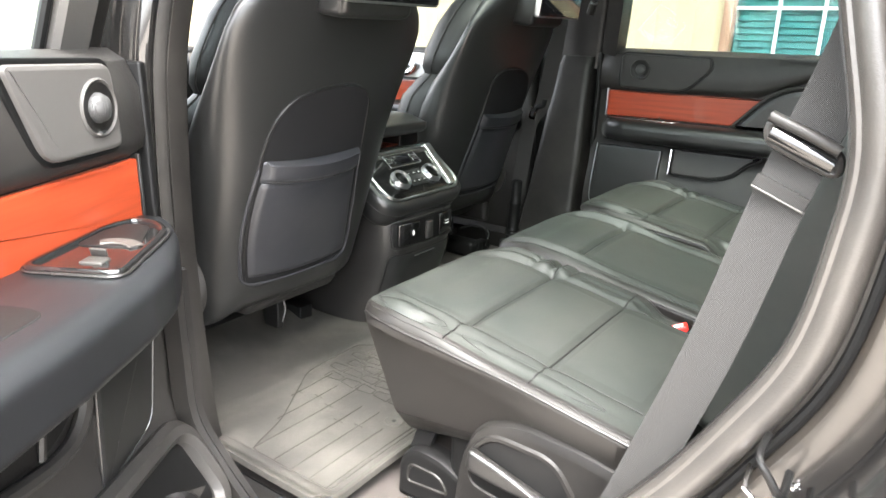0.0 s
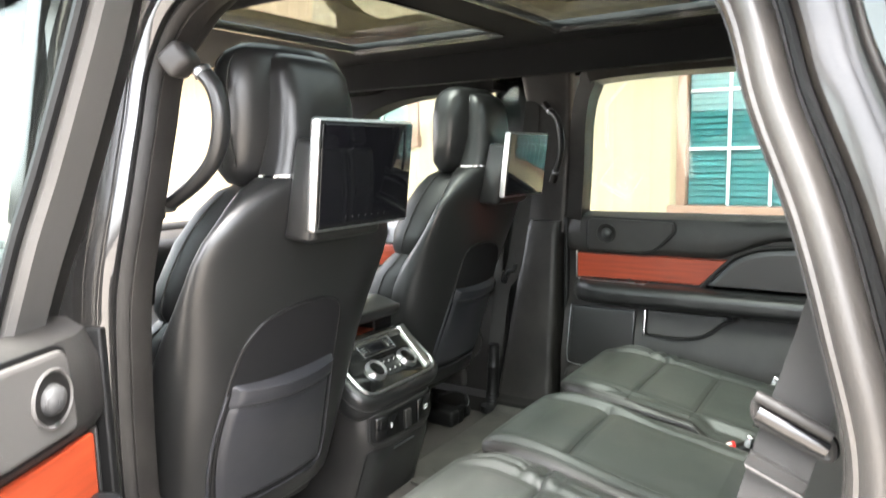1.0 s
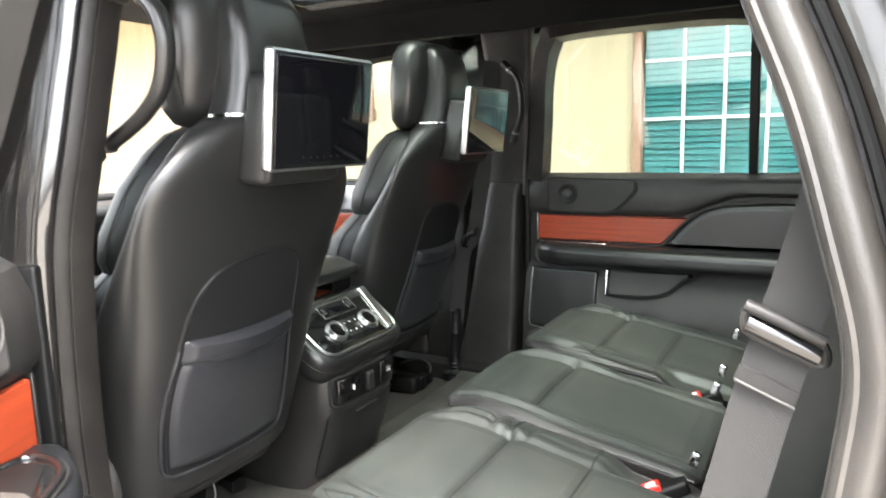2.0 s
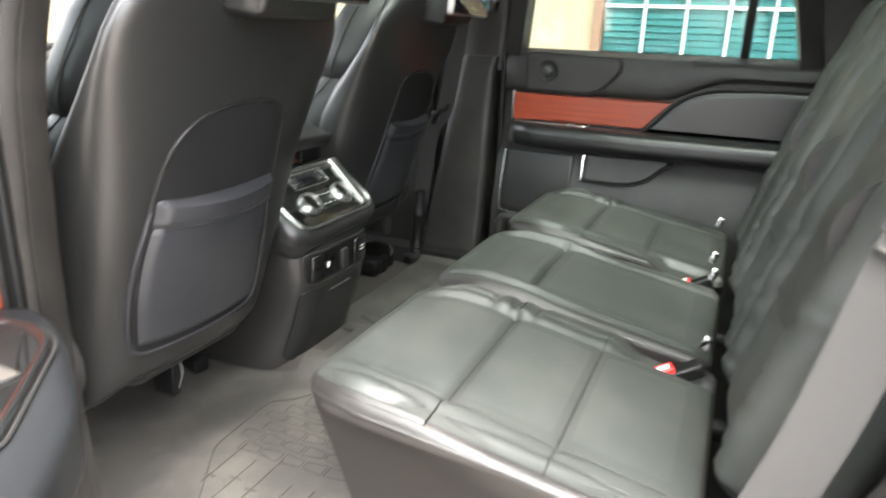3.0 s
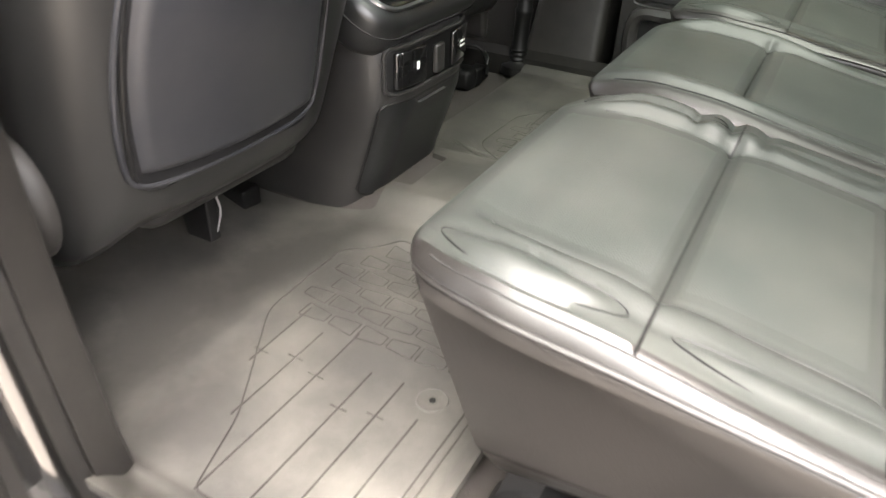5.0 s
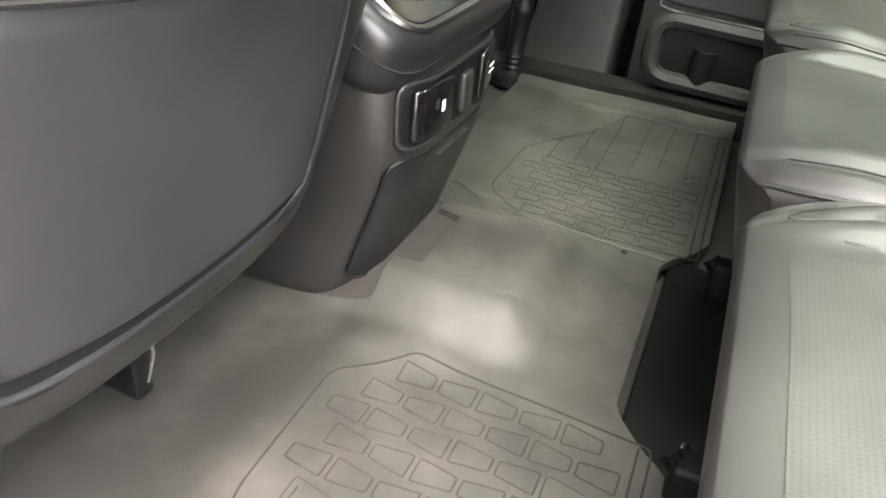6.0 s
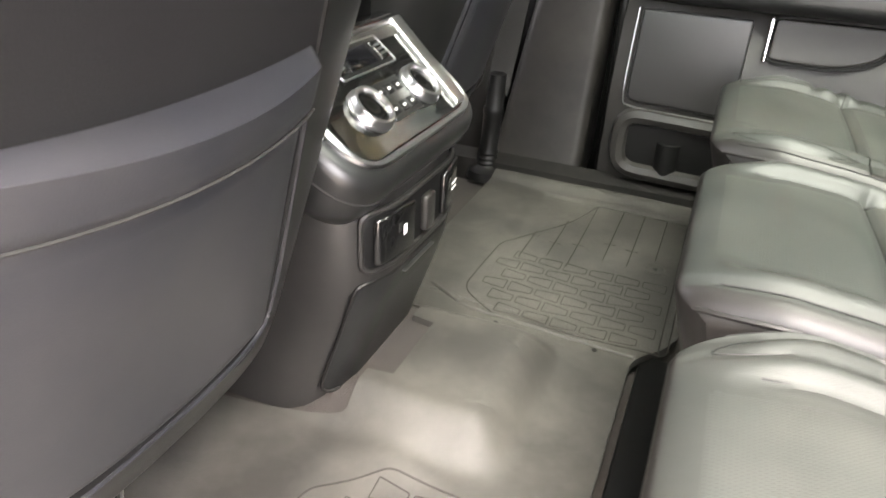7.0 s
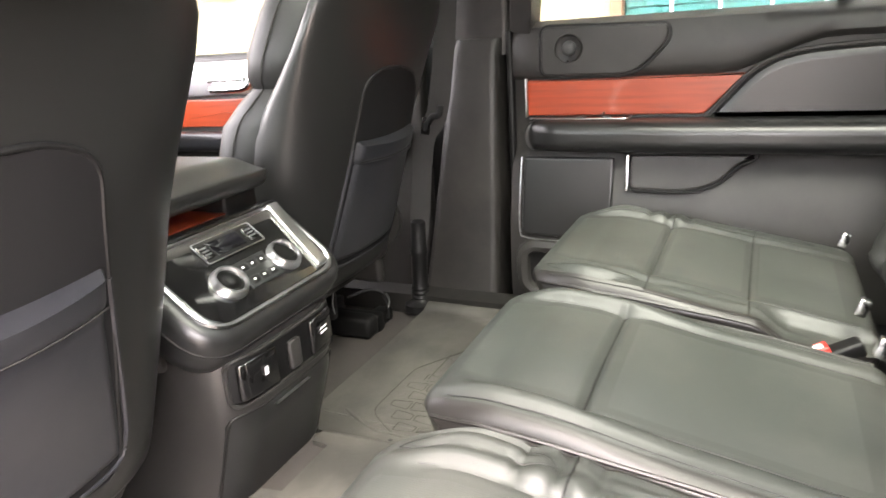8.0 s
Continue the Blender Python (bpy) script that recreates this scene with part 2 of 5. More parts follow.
def pad(length, width, height, r, disp=None, nx=60, ny=50, corner=6):
    """A cushion with its top at height: x 0..length, y -width/2..width/2. disp(x, y) lifts or sinks the top."""
    half = width / 2
    rows = [(-half + r * (1 - math.cos(k / corner * math.pi / 2)), r * (1 - math.sin(k / corner * math.pi / 2))) for k in range(corner)]
    mid = [(-half + r + (width - 2 * r) * i / ny, 0.0) for i in range(ny + 1)]
    sections = rows + mid + [(-y, e) for y, e in reversed(rows)]
    rings = []
    for y, e in sections:
        rc = max(r - e, 0.003)
        x0, x1, z0, z1 = e, length - e, min(e, height * 0.3), height - e
        ring = []
        for cx, cz, a0 in ((x1 - rc, z0 + rc, -90), (x1 - rc, z1 - rc, 0), (x0 + rc, z1 - rc, 90), (x0 + rc, z0 + rc, 180)):
            for j in range(corner + 1):
                a = radians(a0 + 90 * j / corner)
                ring.append((cx + rc * math.cos(a), cz + rc * math.sin(a), max(0.0, math.sin(a))))
            if a0 == 0:
                for j in range(1, nx):
                    ring.append((x1 - rc + (x0 - x1 + 2 * rc) * j / nx, z1, 1.0))
        rings.append([(x, y, z + (disp(x, y) * w if disp and w > 0 else 0)) for x, z, w in ring])
    return loft(rings)


def bump1(d, w):
    return math.exp(-(d / w) ** 2)


def smooth(a, b, x):
    t = min(1.0, max(0.0, (x - a) / (b - a)))
    return t * t * (3 - 2 * t)


# ---- yard and building ----
structure("ground", box(-40, 40, -40, 40, GROUND - 0.2, GROUND), ASPHALT, "pale grey worn concrete yard under the parked vehicle", "ground")


def ribbed(x0, x1, z0, z1, y):
    """Metal siding with a low rib every 0.2 m and a fold beside it."""
    line, x = [], x0
    while x < x1:
        for dx, dy in ((0, 0), (0.03, -0.014), (0.05, -0.014), (0.08, 0), (0.14, 0), (0.15, -0.004), (0.16, 0)):
            if x + dx < x1:
                line.append((x + dx, y + dy))
        x += 0.23
    line.append((x1, y))
    ring = line + [(x1, y + 0.1), (x0, y + 0.1)]
    return loft([[(a, b, z0) for a, b in ring], [(a, b, z1) for a, b in ring]])


WY = 3.0
WINDOWS = [(-0.115, 2.235, 0.50, 1.93), (-3.45, -2.05, 0.98, 1.75)]
x = -14.0
for i, (a, b, lo, hi) in enumerate(WINDOWS[::-1]):
    structure("wall_north", ribbed(x, a, GROUND, 2.0, WY), SIDING, "beige ribbed metal siding of the building beside the car")
    structure("wall_north", ribbed(a, b, GROUND, lo, WY), SIDING, "beige ribbed metal siding under a window")
    structure("wall_north", ribbed(a, b, hi, 2.0, WY), SIDING, "beige ribbed metal siding over a window")
    x = b
structure("wall_north", ribbed(x, 14, GROUND, 2.0, WY), SIDING, "beige ribbed metal siding of the building beside the car")
structure("roof", join(box(-14, 14, WY - 1.2, WY + 5, 2.0, 2.12), box(-14, 14, WY - 1.26, WY - 1.19, 1.92, 2.14)), SIDING, "beige porch roof of the building", "roof")


def house_window(name, a, b, lo, hi, cols, rows):
    w = thing(name, ((a + b) / 2, WY, lo), "brown-framed window with white muntins and lowered teal blinds", "window", kind="structure")
    t = 0.05
    part("window_frame", join(box(a - 0.012, a + t - 0.008, WY - 0.035, WY + 0.06, lo - 0.05, hi + 0.05, 0.006), box(b - t, b + 0.05, WY - 0.035, WY + 0.06, lo - 0.05, hi + 0.05, 0.006),
         box(a + t, b - t, WY - 0.03, WY + 0.06, hi - t, hi + 0.05, 0.006)), BROWN, w)
    part("window_sill", box(a - 0.06, b + 0.06, WY - 0.06, WY + 0.06, lo - 0.05, lo + 0.035, 0.008), BROWN, w, "brown sill")
    for i in range(cols):
        x0, x1 = a + t + (b - a - 2 * t) * i / cols, a + t + (b - a - 2 * t) * (i + 1) / cols
        for j in range(rows):
            z0, z1 = lo + 0.03 + (hi - lo - 0.08) * j / rows, lo + 0.03 + (hi - lo - 0.08) * (j + 1) / rows
            part("pane", box(x0 + 0.008, x1 - 0.008, WY + 0.012, WY + 0.016, z0 + 0.008, z1 - 0.008), CLEAR, w)
        if i:
            part("muntin", box(x0 - 0.009, x0 + 0.009, WY, WY + 0.02, lo + 0.03, hi - t, 0.003), VINYL, w)
    for j in range(1, rows):
        z0 = lo + 0.03 + (hi - lo - 0.08) * j / rows
        part("muntin", box(a + t, b - t, WY - 0.002, WY + 0.018, z0 - 0.009, z0 + 0.009, 0.003), VINYL, w)
    blind = part("blind", join(*[moved(box(a + t, b - t, -0.019, 0.019, -0.001, 0.001), Matrix.Translation((0, WY + 0.045, lo + 0.03 + 0.036 * k)) @ Matrix.Rotation(radians(58), 4, "X"))
                 for k in range(int((hi - lo) / 0.036))]), BLIND, w, "teal slatted blind")
    part("lining", box(a, b, WY + 0.085, WY + 0.1, lo, hi), BLIND, w)


house_window("window_1", *WINDOWS[0], 10, 4)
house_window("window_2", *WINDOWS[1], 5, 3)
lamp = thing("porch_lamp", (-2.0, WY - 0.3, 2.0), "round white flush porch ceiling lamp", "ceiling lamp")
part("shade", turned([(0.0, -0.05), (0.08, -0.045), (0.13, -0.025), (0.14, 0.0)], Matrix.Translation((-2.0, WY - 0.3, 2.0)), 28), WHITE, lamp)

# ---- car shell ----
# The outline of the open rear doorway, in x and z.
DOORWAY = [(0.058, -0.02), (0.028, 0.145), (0.017, 0.393), (0.031, 0.61), (0.058, 0.773), (0.065, 0.886), (0.072, 0.987), (0.132, 1.06), (0.30, 1.088), (0.585, 1.07), (0.738, 1.037),
           (0.805, 0.975), (0.838, 0.88), (0.872, 0.795), (0.897, 0.712), (0.918, 0.627), (0.916, 0.553), (0.901, 0.458), (0.86, 0.371), (0.80, 0.27), (0.712, 0.158), (0.576, 0.042), (0.404, -0.04), (0.163, -0.073)]
SIDE_Y = -0.698


def lean(z):
    """How far the body side leans in above the belt line."""
    return 0.09 * smooth(0.62, 1.2, z)


def lean_in(x, y, z):
    return Vector((x, y + lean(z), z))


OUTLINE = [lean_in(*p) for p in spline([(a, 0, b) for a, b in DOORWAY], 6, closed=True)]


FRONT = [i for i, p in enumerate(OUTLINE) if p.x < 0.25 and p.z > -0.04]
START = next(i for i in FRONT if (i - 1) % len(OUTLINE) not in FRONT)


def ring(section, side=""):
    """A band round the doorway, or its front or rear stretch; section: (outward, y) pairs."""
    k, rings = len(OUTLINE), []
    span = [(START + j) % k for j in range(len(FRONT))] if side == "front" else [(START + len(FRONT) - 1 + j) % k for j in range(k - len(FRONT) + 2)] if side else range(k)
    for i in span:
        t = (OUTLINE[(i + 1) % k] - OUTLINE[i - 1]).normalized()
        out = Vector((-t.z, 0, t.x))
        rings.append([OUTLINE[i] + o * out + Vector((0, y + SIDE_Y + 0.828, 0)) for o, y in section])
    return loft(rings, ends=not side)


def slab(holes, x0, x1, y0, y1, z0, z1):
    """A ceiling slab with rectangular openings, as one mesh."""
    xs = sorted({x0, x1, *[h[0] for h in holes], *[h[1] for h in holes]})
    ys = sorted({y0, y1, *[h[2] for h in holes], *[h[3] for h in holes]})
    bms = []
    for a, b in zip(xs, xs[1:]):
        for c, d in zip(ys, ys[1:]):
            if not any(h[0] <= a and b <= h[1] and h[2] <= c and d <= h[3] for h in holes):
                bms.append(box(a, b, c, d, z0, z1))
    bm = join(*bms)
    bmesh.ops.remove_doubles(bm, verts=bm.verts, dist=1e-5)
    seen = {}
    for f in bm.faces:
        seen.setdefault(tuple(sorted(v.index for v in f.verts)), []).append(f)
    bm.verts.index_update()
    inner = [f for fs in seen.values() if len(fs) > 1 for f in fs]
    bmesh.ops.delete(bm, geom=inner, context="FACES_ONLY")
    return bm


HOLES = [(-0.42, 0.07, -0.45, 0.36), (0.20, 1.3, -0.45, 0.40)]


def slab_roof():
    return slab([(-0.50, 1.45, -0.62, 0.66)], -1.0, 2.3, -0.75, 0.80, 1.190, 1.205)


car = thing("car_body", (0.3, 0, GROUND), "black sport utility vehicle body with an open rear doorway", "car body")
part("doorway_trim", ring([(-0.002, -0.826), (-0.001, -0.805), (0.006, -0.788), (0.03, -0.776), (0.07, -0.776), (0.07, -0.826)]), PILLAR, car, "dark grey plastic doorway lining")
SEAL_SECTION = [(0.000, -0.828), (0.001, -0.837), (0.005, -0.8415), (0.0085, -0.8415), (0.012, -0.847), (0.018, -0.851), (0.025, -0.851), (0.031, -0.846), (0.035, -0.838), (0.036, -0.828)]
# Real dust, plus a paler colour for the light that the rear stretch faces.
part("door_seal", ring(SEAL_SECTION, "rear"), SEAL, car, "dusty grey rubber door seal, paler on the lit rear")
# Same rubber in black: the front stretch's lack of light is in its colour.
part("door_seal", ring([(0.000, -0.828), (0.002, -0.838), (0.007, -0.843), (0.013, -0.840), (0.016, -0.828)], "front"), TRIM, car, "rubber door seal, darker on the front turned from light")
part("pillar_face", ring([(0.0165, -0.828), (0.018, -0.846), (0.026, -0.852), (0.034, -0.853), (0.036, -0.848), (0.038, -0.853), (0.046, -0.852), (0.046, -0.828)], "front"), PAINT, car, "glossy black painted pillar face")
part("door_seal", ring([(0.044 + 0.005 * math.cos(a), -0.836 + 0.006 * math.sin(a)) for a in np.linspace(0, 2 * math.pi, 9)[:-1]]), BLACK, car, "black rubber bead")
JAMB_SECTION = [(0.046, -0.834), (0.054, -0.846), (0.070, -0.850), (0.078, -0.848), (0.078, -0.828), (0.046, -0.828)]
part("door_jamb", ring(JAMB_SECTION, "rear"), DUSTY, car, "dusty brown-black painted door jamb")
part("door_jamb", ring(JAMB_SECTION, "front"), PAINT, car, "glossy black door jamb")
part("jamb_edge", ring([(0.076, -0.845), (0.080, -0.87), (0.086, -0.925), (0.092, -0.940), (0.102, -0.945), (0.102, -0.83), (0.076, -0.83)]), PAINT, car, "glossy black body edge")
part("quarter_panel", box(1.012, 2.3, -0.855, -0.77, -0.45, 0.75, 0.02), PAINT, car)
part("rocker_panel", box(-1.4, 2.3, -0.83, -0.74, -0.50, -0.18, 0.02), PAINT, car)
part("roof_skin", slab_roof(), PAINT, car)
part("roof_rail", sweep([(-0.9, -0.64, 1.17), (0.2, -0.65, 1.19), (1.2, -0.65, 1.19), (2.3, -0.64, 1.17)], [(-0.09, -0.06), (0.12, -0.07), (0.12, 0.09), (0.02, 0.10), (-0.09, 0.02)]), PAINT, car)
part("roof_rail", sweep([(-0.9, 0.86, 1.16), (0.2, 0.88, 1.17), (1.2, 0.88, 1.17), (2.3, 0.86, 1.15)], [(-0.1, -0.08), (0.1, -0.08), (0.1, 0.03), (-0.1, 0.03)]), PAINT, car)
part("quarter_trim", box(1.22, 2.22, -0.76, -0.70, -0.05, 1.20, 0.01), PILLAR, car, "dark rear side trim")
part("quarter_trim", box(1.40, 2.22, 0.80, 0.88, -0.05, 1.20, 0.01), PILLAR, car, "dark rear side trim")
part("tailgate", box(2.2, 2.28, -0.95, 0.95, -0.3, 1.2, 0.02), PAINT, car)
part("bulkhead", box(-1.45, -1.35, -0.95, 0.95, -0.3, 0.62, 0.02), BLACK, car)
part("dashboard", box(-1.36, -1.02, -0.78, 0.78, 0.32, 0.60, 0.05), BLACK, car)


def pillar(levels, label, parent, leaning=False):
    """An upright trim cover: rounded box sections (z, x0, x1, y0, y1)."""
    bm = loft([[(p.x, p.y, z) for p in rounded([(x0, y0), (x1, y0), (x1, y1), (x0, y1)], 0.022, 4)] for z, x0, x1, y0, y1 in levels])
    return part("pillar_trim", mapped(bm, lean_in) if leaning else bm, PILLAR, parent, label)


pillar([(-0.05, -0.17, 0.024, -0.70, -0.668), (0.145, -0.16, -0.008, -0.70, -0.668), (0.393, -0.15, -0.019, -0.70, -0.668), (0.61, -0.12, -0.004, -0.70, -0.668), (0.773, -0.09, 0.024, -0.70, -0.655),
        (0.886, -0.06, 0.033, -0.70, -0.645), (0.987, -0.045, 0.042, -0.70, -0.635), (1.06, -0.03, 0.10, -0.70, -0.625), (1.13, -0.03, 0.18, -0.70, -0.60)], "dark grey centre pillar cover", car, True)
pillar([(-0.05, 0.70, 1.25, -0.70, -0.64), (0.16, 0.79, 1.25, -0.70, -0.62), (0.371, 0.89, 1.25, -0.70, -0.60), (0.553, 0.935, 1.25, -0.70, -0.60), (0.64, 0.938, 1.25, -0.70, -0.60), (0.795, 0.892, 1.2, -0.70, -0.60), (0.975, 0.825, 1.15, -0.70, -0.59), (1.14, 0.77, 1.15, -0.70, -0.50)],
       "dark grey rear pillar cover", car, True)
pillar([(-0.03, -0.165, 0.035, 0.70, 0.90), (0.03, -0.155, 0.045, 0.735, 0.90), (0.3, -0.11, 0.05, 0.755, 0.90), (0.60, -0.058, 0.058, 0.765, 0.90), (0.638, -0.05, 0.06, 0.785, 0.90)], "dark grey lower pillar cover", car)
pillar([(0.60, -0.10, 0.075, 0.80, 0.90), (0.80, -0.08, 0.085, 0.80, 0.90), (1.0, -0.06, 0.095, 0.785, 0.90), (1.15, -0.06, 0.12, 0.72, 0.90)], "black upper pillar cover", car)
pillar([(0.0, 0.86, 1.5, 0.76, 0.93), (0.64, 0.90, 1.5, 0.82, 0.93), (0.8, 0.86, 1.5, 0.82, 0.93), (1.0, 0.79, 1.4, 0.80, 0.93), (1.15, 0.74, 1.4, 0.72, 0.93)], "black rear pillar cover", car)

structure("ceiling", slab(HOLES, -1.0, 2.25, -0.60, 0.66, 1.165, 1.176), HEADLINER, "black fabric headliner with two roof windows", "ceiling")
for side in (-1, 1):
    structure("ceiling", sweep([(-1.0, 0.71 if side > 0 else -0.625, 1.13), (2.25, 0.71 if side > 0 else -0.625, 1.13)], [(-0.115, -0.05), (-0.10, -0.052), (0.02, 0.02), (0.10, 0.062), (0.10, 0.08), (-0.115, 0.08)] if side < 0 else [(0.115, -0.05), (0.10, -0.052), (-0.02, 0.02), (-0.10, 0.062), (-0.10, 0.08), (0.115, 0.08)]),
              HEADLINER, "black curved side of the headliner", "ceiling")
for a, b, c, d in HOLES:
    roof = thing("roof_window", ((a + b) / 2, 0, 1.2), "tinted glass roof window in a black frame", "roof window", kind="structure")
    part("pane", box(a - 0.06, b + 0.06, c - 0.14, d + 0.14, 1.191, 1.196), TINT, roof)
    part("frame", join(box(a, b, d - 0.012, d, 1.160, 1.182, 0.003), box(a, b, c, c + 0.012, 1.160, 1.182, 0.003), box(a, a + 0.012, c + 0.012, d - 0.012, 1.160, 1.182, 0.003), box(b - 0.012, b, c + 0.012, d - 0.012, 1.160, 1.182, 0.003)), GLOSS, roof)
    part("track", join(box(a, b, d + 0.006, d + 0.018, 1.158, 1.166, 0.002), box(a, b, d + 0.024, d + 0.034, 1.158, 1.166, 0.002)), GLOSS, roof)

for x0, x1, y0, y1, z1 in ((-0.48, -0.20, 0.525, 0.575, 0.032), (-0.48, -0.28, 0.17, 0.50, 0.06), (-0.47, -0.23, 0.215, 0.255, 0.028)):
    part("rail_cover", box(x0, x1, y0, y1, -0.02, z1, 0.012), BLACK, car)
# Floor: carpet shell and the sills.
structure("floor", join(box(-1.4, 2.25, -0.80, 0.80, -0.06, -0.022), box(-1.4, -0.42, -0.80, 0.80, -0.04, 0.0)), CARPET, "dark brown-grey cabin carpet", "floor")
structure("trim", sweep([(-0.3, -0.73, -0.055), (0.2, -0.73, -0.055), (0.5, -0.73, -0.05), (0.7, -0.73, 0.0)], [(-0.05, -0.04), (0.07, -0.05), (0.06, 0.02), (0.045, 0.045), (-0.03, 0.05), (-0.05, 0.03)]), TRIM, "scuffed dark plastic sill trim in the doorway", "sill trim")
structure("trim", sweep([(-0.5, 0.765, 0.0), (0.2, 0.765, 0.0), (0.9, 0.765, 0.0)], [(-0.06, -0.05), (0.06, -0.05), (0.06, 0.03), (0.03, 0.045), (-0.02, 0.02)]), TRIM, "dark plastic sill trim", "sill trim")


# ---- rear doors ----
def lerp(table, z):
    for (a, p), (b, q) in zip(table, table[1:]):
        if z <= b:
            return p + (q - p) * max(0.0, (z - a) / (b - a))
    return table[-1][1]


def rear_door(at, label, flare, low, reach=None, bulge=0.0):
    """A rear door in its own frame: s runs back from the front edge of the wood, n into the cabin, z up."""
    lift = 0.013 if reach else 0.0

    def lay(material_bm):
        return mapped(material_bm, at)

    def lay_up(bm):
        return mapped(bm, lambda s, n, z: at(s, n, z + lift))

    base = at(0.3, -0.05, 0.0)
    top = min(low, 0.036)
    swell = lambda z: bulge * smooth(0.20, 0.02, z)
    door = thing("rear_door", base, label, "car door", "rear doors")
    # Inner panel, a tall loft with the belt line at the top and a bulge low down.
    prof = [(0.0, low - 0.011 + swell(0)), (0.04, low - 0.001 + swell(0.04)), (0.08, low - 0.001 + swell(0.08)), (0.12, low - 0.002 + swell(0.12)), (0.16, low - 0.003 + swell(0.16)), (0.20, low - 0.004), (0.33, top - 0.001), (0.37, min(0.0, top)), (0.44, -0.004), (0.522, -0.003), (0.528, 0.006), (0.545, 0.011), (0.60, 0.008), (0.632, -0.006), (0.645, -0.04), (0.645, -0.09), (0.0, -0.09)]
    rings = []
    for k in range(25):
        s = -0.035 + 0.865 * k / 24
        edge = 0.012 if k in (0, 24) else 0.0
        rings.append([(s, n - (edge if n > -0.04 else 0), z + ((0.06 if z < 0.54 else 0.05) * smooth(0.40, 0.60, s) if 0.5 < z < 0.56 else 0.016 * smooth(0.40, 0.60, s) if z == 0.60 else 0)) for z, n in prof])
    part("inner_panel", lay(loft(rings)), PLASTIC, door)
    part("outer_skin", lay(join(box(-0.055, 0.86, -0.16, -0.095, -0.28, 0.62, 0.015))), PAINT, door, "glossy black outer skin")
    part("edge", lay(box(-0.05, -0.036, -0.15, 0.0, -0.25, 0.63, 0.004)), BLACK, door)
    # Window frame and glass.
    if reach:
        belt = [(0.028, -0.055, 0.63), (0.024, -0.024, 0.72), (0.012, 0.006, 0.81), (-0.001, 0.055, 0.96), (0.005, 0.085, 1.05), (0.04, 0.100, 1.11), (0.12, 0.110, 1.14), (0.55, 0.110, 1.14), (0.66, 0.08, 1.05), (0.72, 0.01, 0.85), (0.775, -0.05, 0.63)]
    fr = spline(belt, 6) if reach else spline([(-0.02, -0.035, 0.63), (0.0, -0.005, 0.78), (0.018, 0.028, 0.93), (0.05, 0.048, 1.03), (0.11, 0.055, 1.07), (0.55, 0.055, 1.07), (0.66, 0.045, 1.02), (0.72, 0.005, 0.85), (0.775, -0.035, 0.63)], 6)
    if reach:
        # The open frame's face is strongly lit; its paler colour holds that light.
        part("window_frame", lay(sweep(fr, [(-0.030, -0.012), (-0.030, 0.006), (-0.024, 0.012), (0.024, 0.012), (0.031, 0.004), (0.031, -0.012)], up=(0, 1, 0.1))), POD, door, "window surround, paler for the light on it")
        part("frame_flange", lay(sweep(fr, [(0.0315, -0.026), (0.0315, -0.006), (0.078, -0.010), (0.086, -0.014), (0.086, -0.026)], up=(0, 1, 0.1))), TRIM, door, "dark outer flange of the window frame")
        part("window_seal", lay(sweep(fr, [(a - 0.036, b - 0.004) for a, b in circle(0.0065, 8)], up=(0, 1, 0.1))), BLACK, door)
    else:
        part("window_frame", lay(sweep(fr, [(-0.03, -0.035), (0.02, -0.03), (0.026, 0.0), (0.02, 0.03), (-0.03, 0.035)], up=(0, 1, 0.1))), PILLAR, door, "grey-black window surround")
        part("window_seal", lay(sweep([p + Vector((0.0, -0.006, 0)) for p in fr], circle(0.008, 6), up=(0, 1, 0.1))), BLACK, door)
    part("divider", lay(mapped(box(0.598, 0.622, -0.065, -0.04, 0.63, 1.07, 0.004), lambda s, n, z: Vector((s, n + (0.34 * (z - 0.63) - 0.015 if reach else 0.10 * smooth(0.6, 1.07, z)), z)))), BLACK, door)
    part("pane", lay(mapped(box(0.02, 0.77, -0.062, -0.058, 0.60, 1.13 if reach else 1.07), lambda s, n, z: Vector((s, n + (0.34 * (z - 0.63) - 0.015 if reach else 0.10 * smooth(0.6, 1.07, z)), z)))), CLEAR, door).visible_shadow = False
    # Speaker pod; on the open door its paler colour carries the strong light.
    pod = rounded([(0.035, 0.530, 0.02), (0.037, 0.632, 0.02), (0.300, 0.625, 0.012), (0.303, 0.595, 0.03), (0.24, 0.528, 0.04)], 0.02)
    if reach:
        pod = rounded([(0.040, 0.541, 0.014), (0.049, 0.632, 0.016), (0.207, 0.637, 0.012), (0.166, 0.541, 0.022)], 0.015)
    part("pod_surround", lay(plate(inset(pod, -0.006), 0.004, 0.002, lambda a, b, c: Vector((a, c + 0.008, b)))), BLACK, door)
    p = part("speaker_pod", lay(plate(pod, 0.010, 0.005, lambda a, b, c: Vector((a, c + 0.008, b)))), POD if reach else PLASTIC, door, "speaker panel, paler on the lit open door")
    tw = Matrix.Translation((0.080 if reach else 0.098, 0.016, 0.588 if reach else 0.586)) @ Matrix.Rotation(radians(-90), 4, "X")
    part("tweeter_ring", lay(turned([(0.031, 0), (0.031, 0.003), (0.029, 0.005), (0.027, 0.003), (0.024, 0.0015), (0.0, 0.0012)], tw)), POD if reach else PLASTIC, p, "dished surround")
    part("tweeter_dish", lay(turned([(0.0265, 0.001), (0.0262, 0.0036), (0.022, 0.0026), (0.0, 0.0024)], tw)), TRIM, p, "dark dish round the dome")
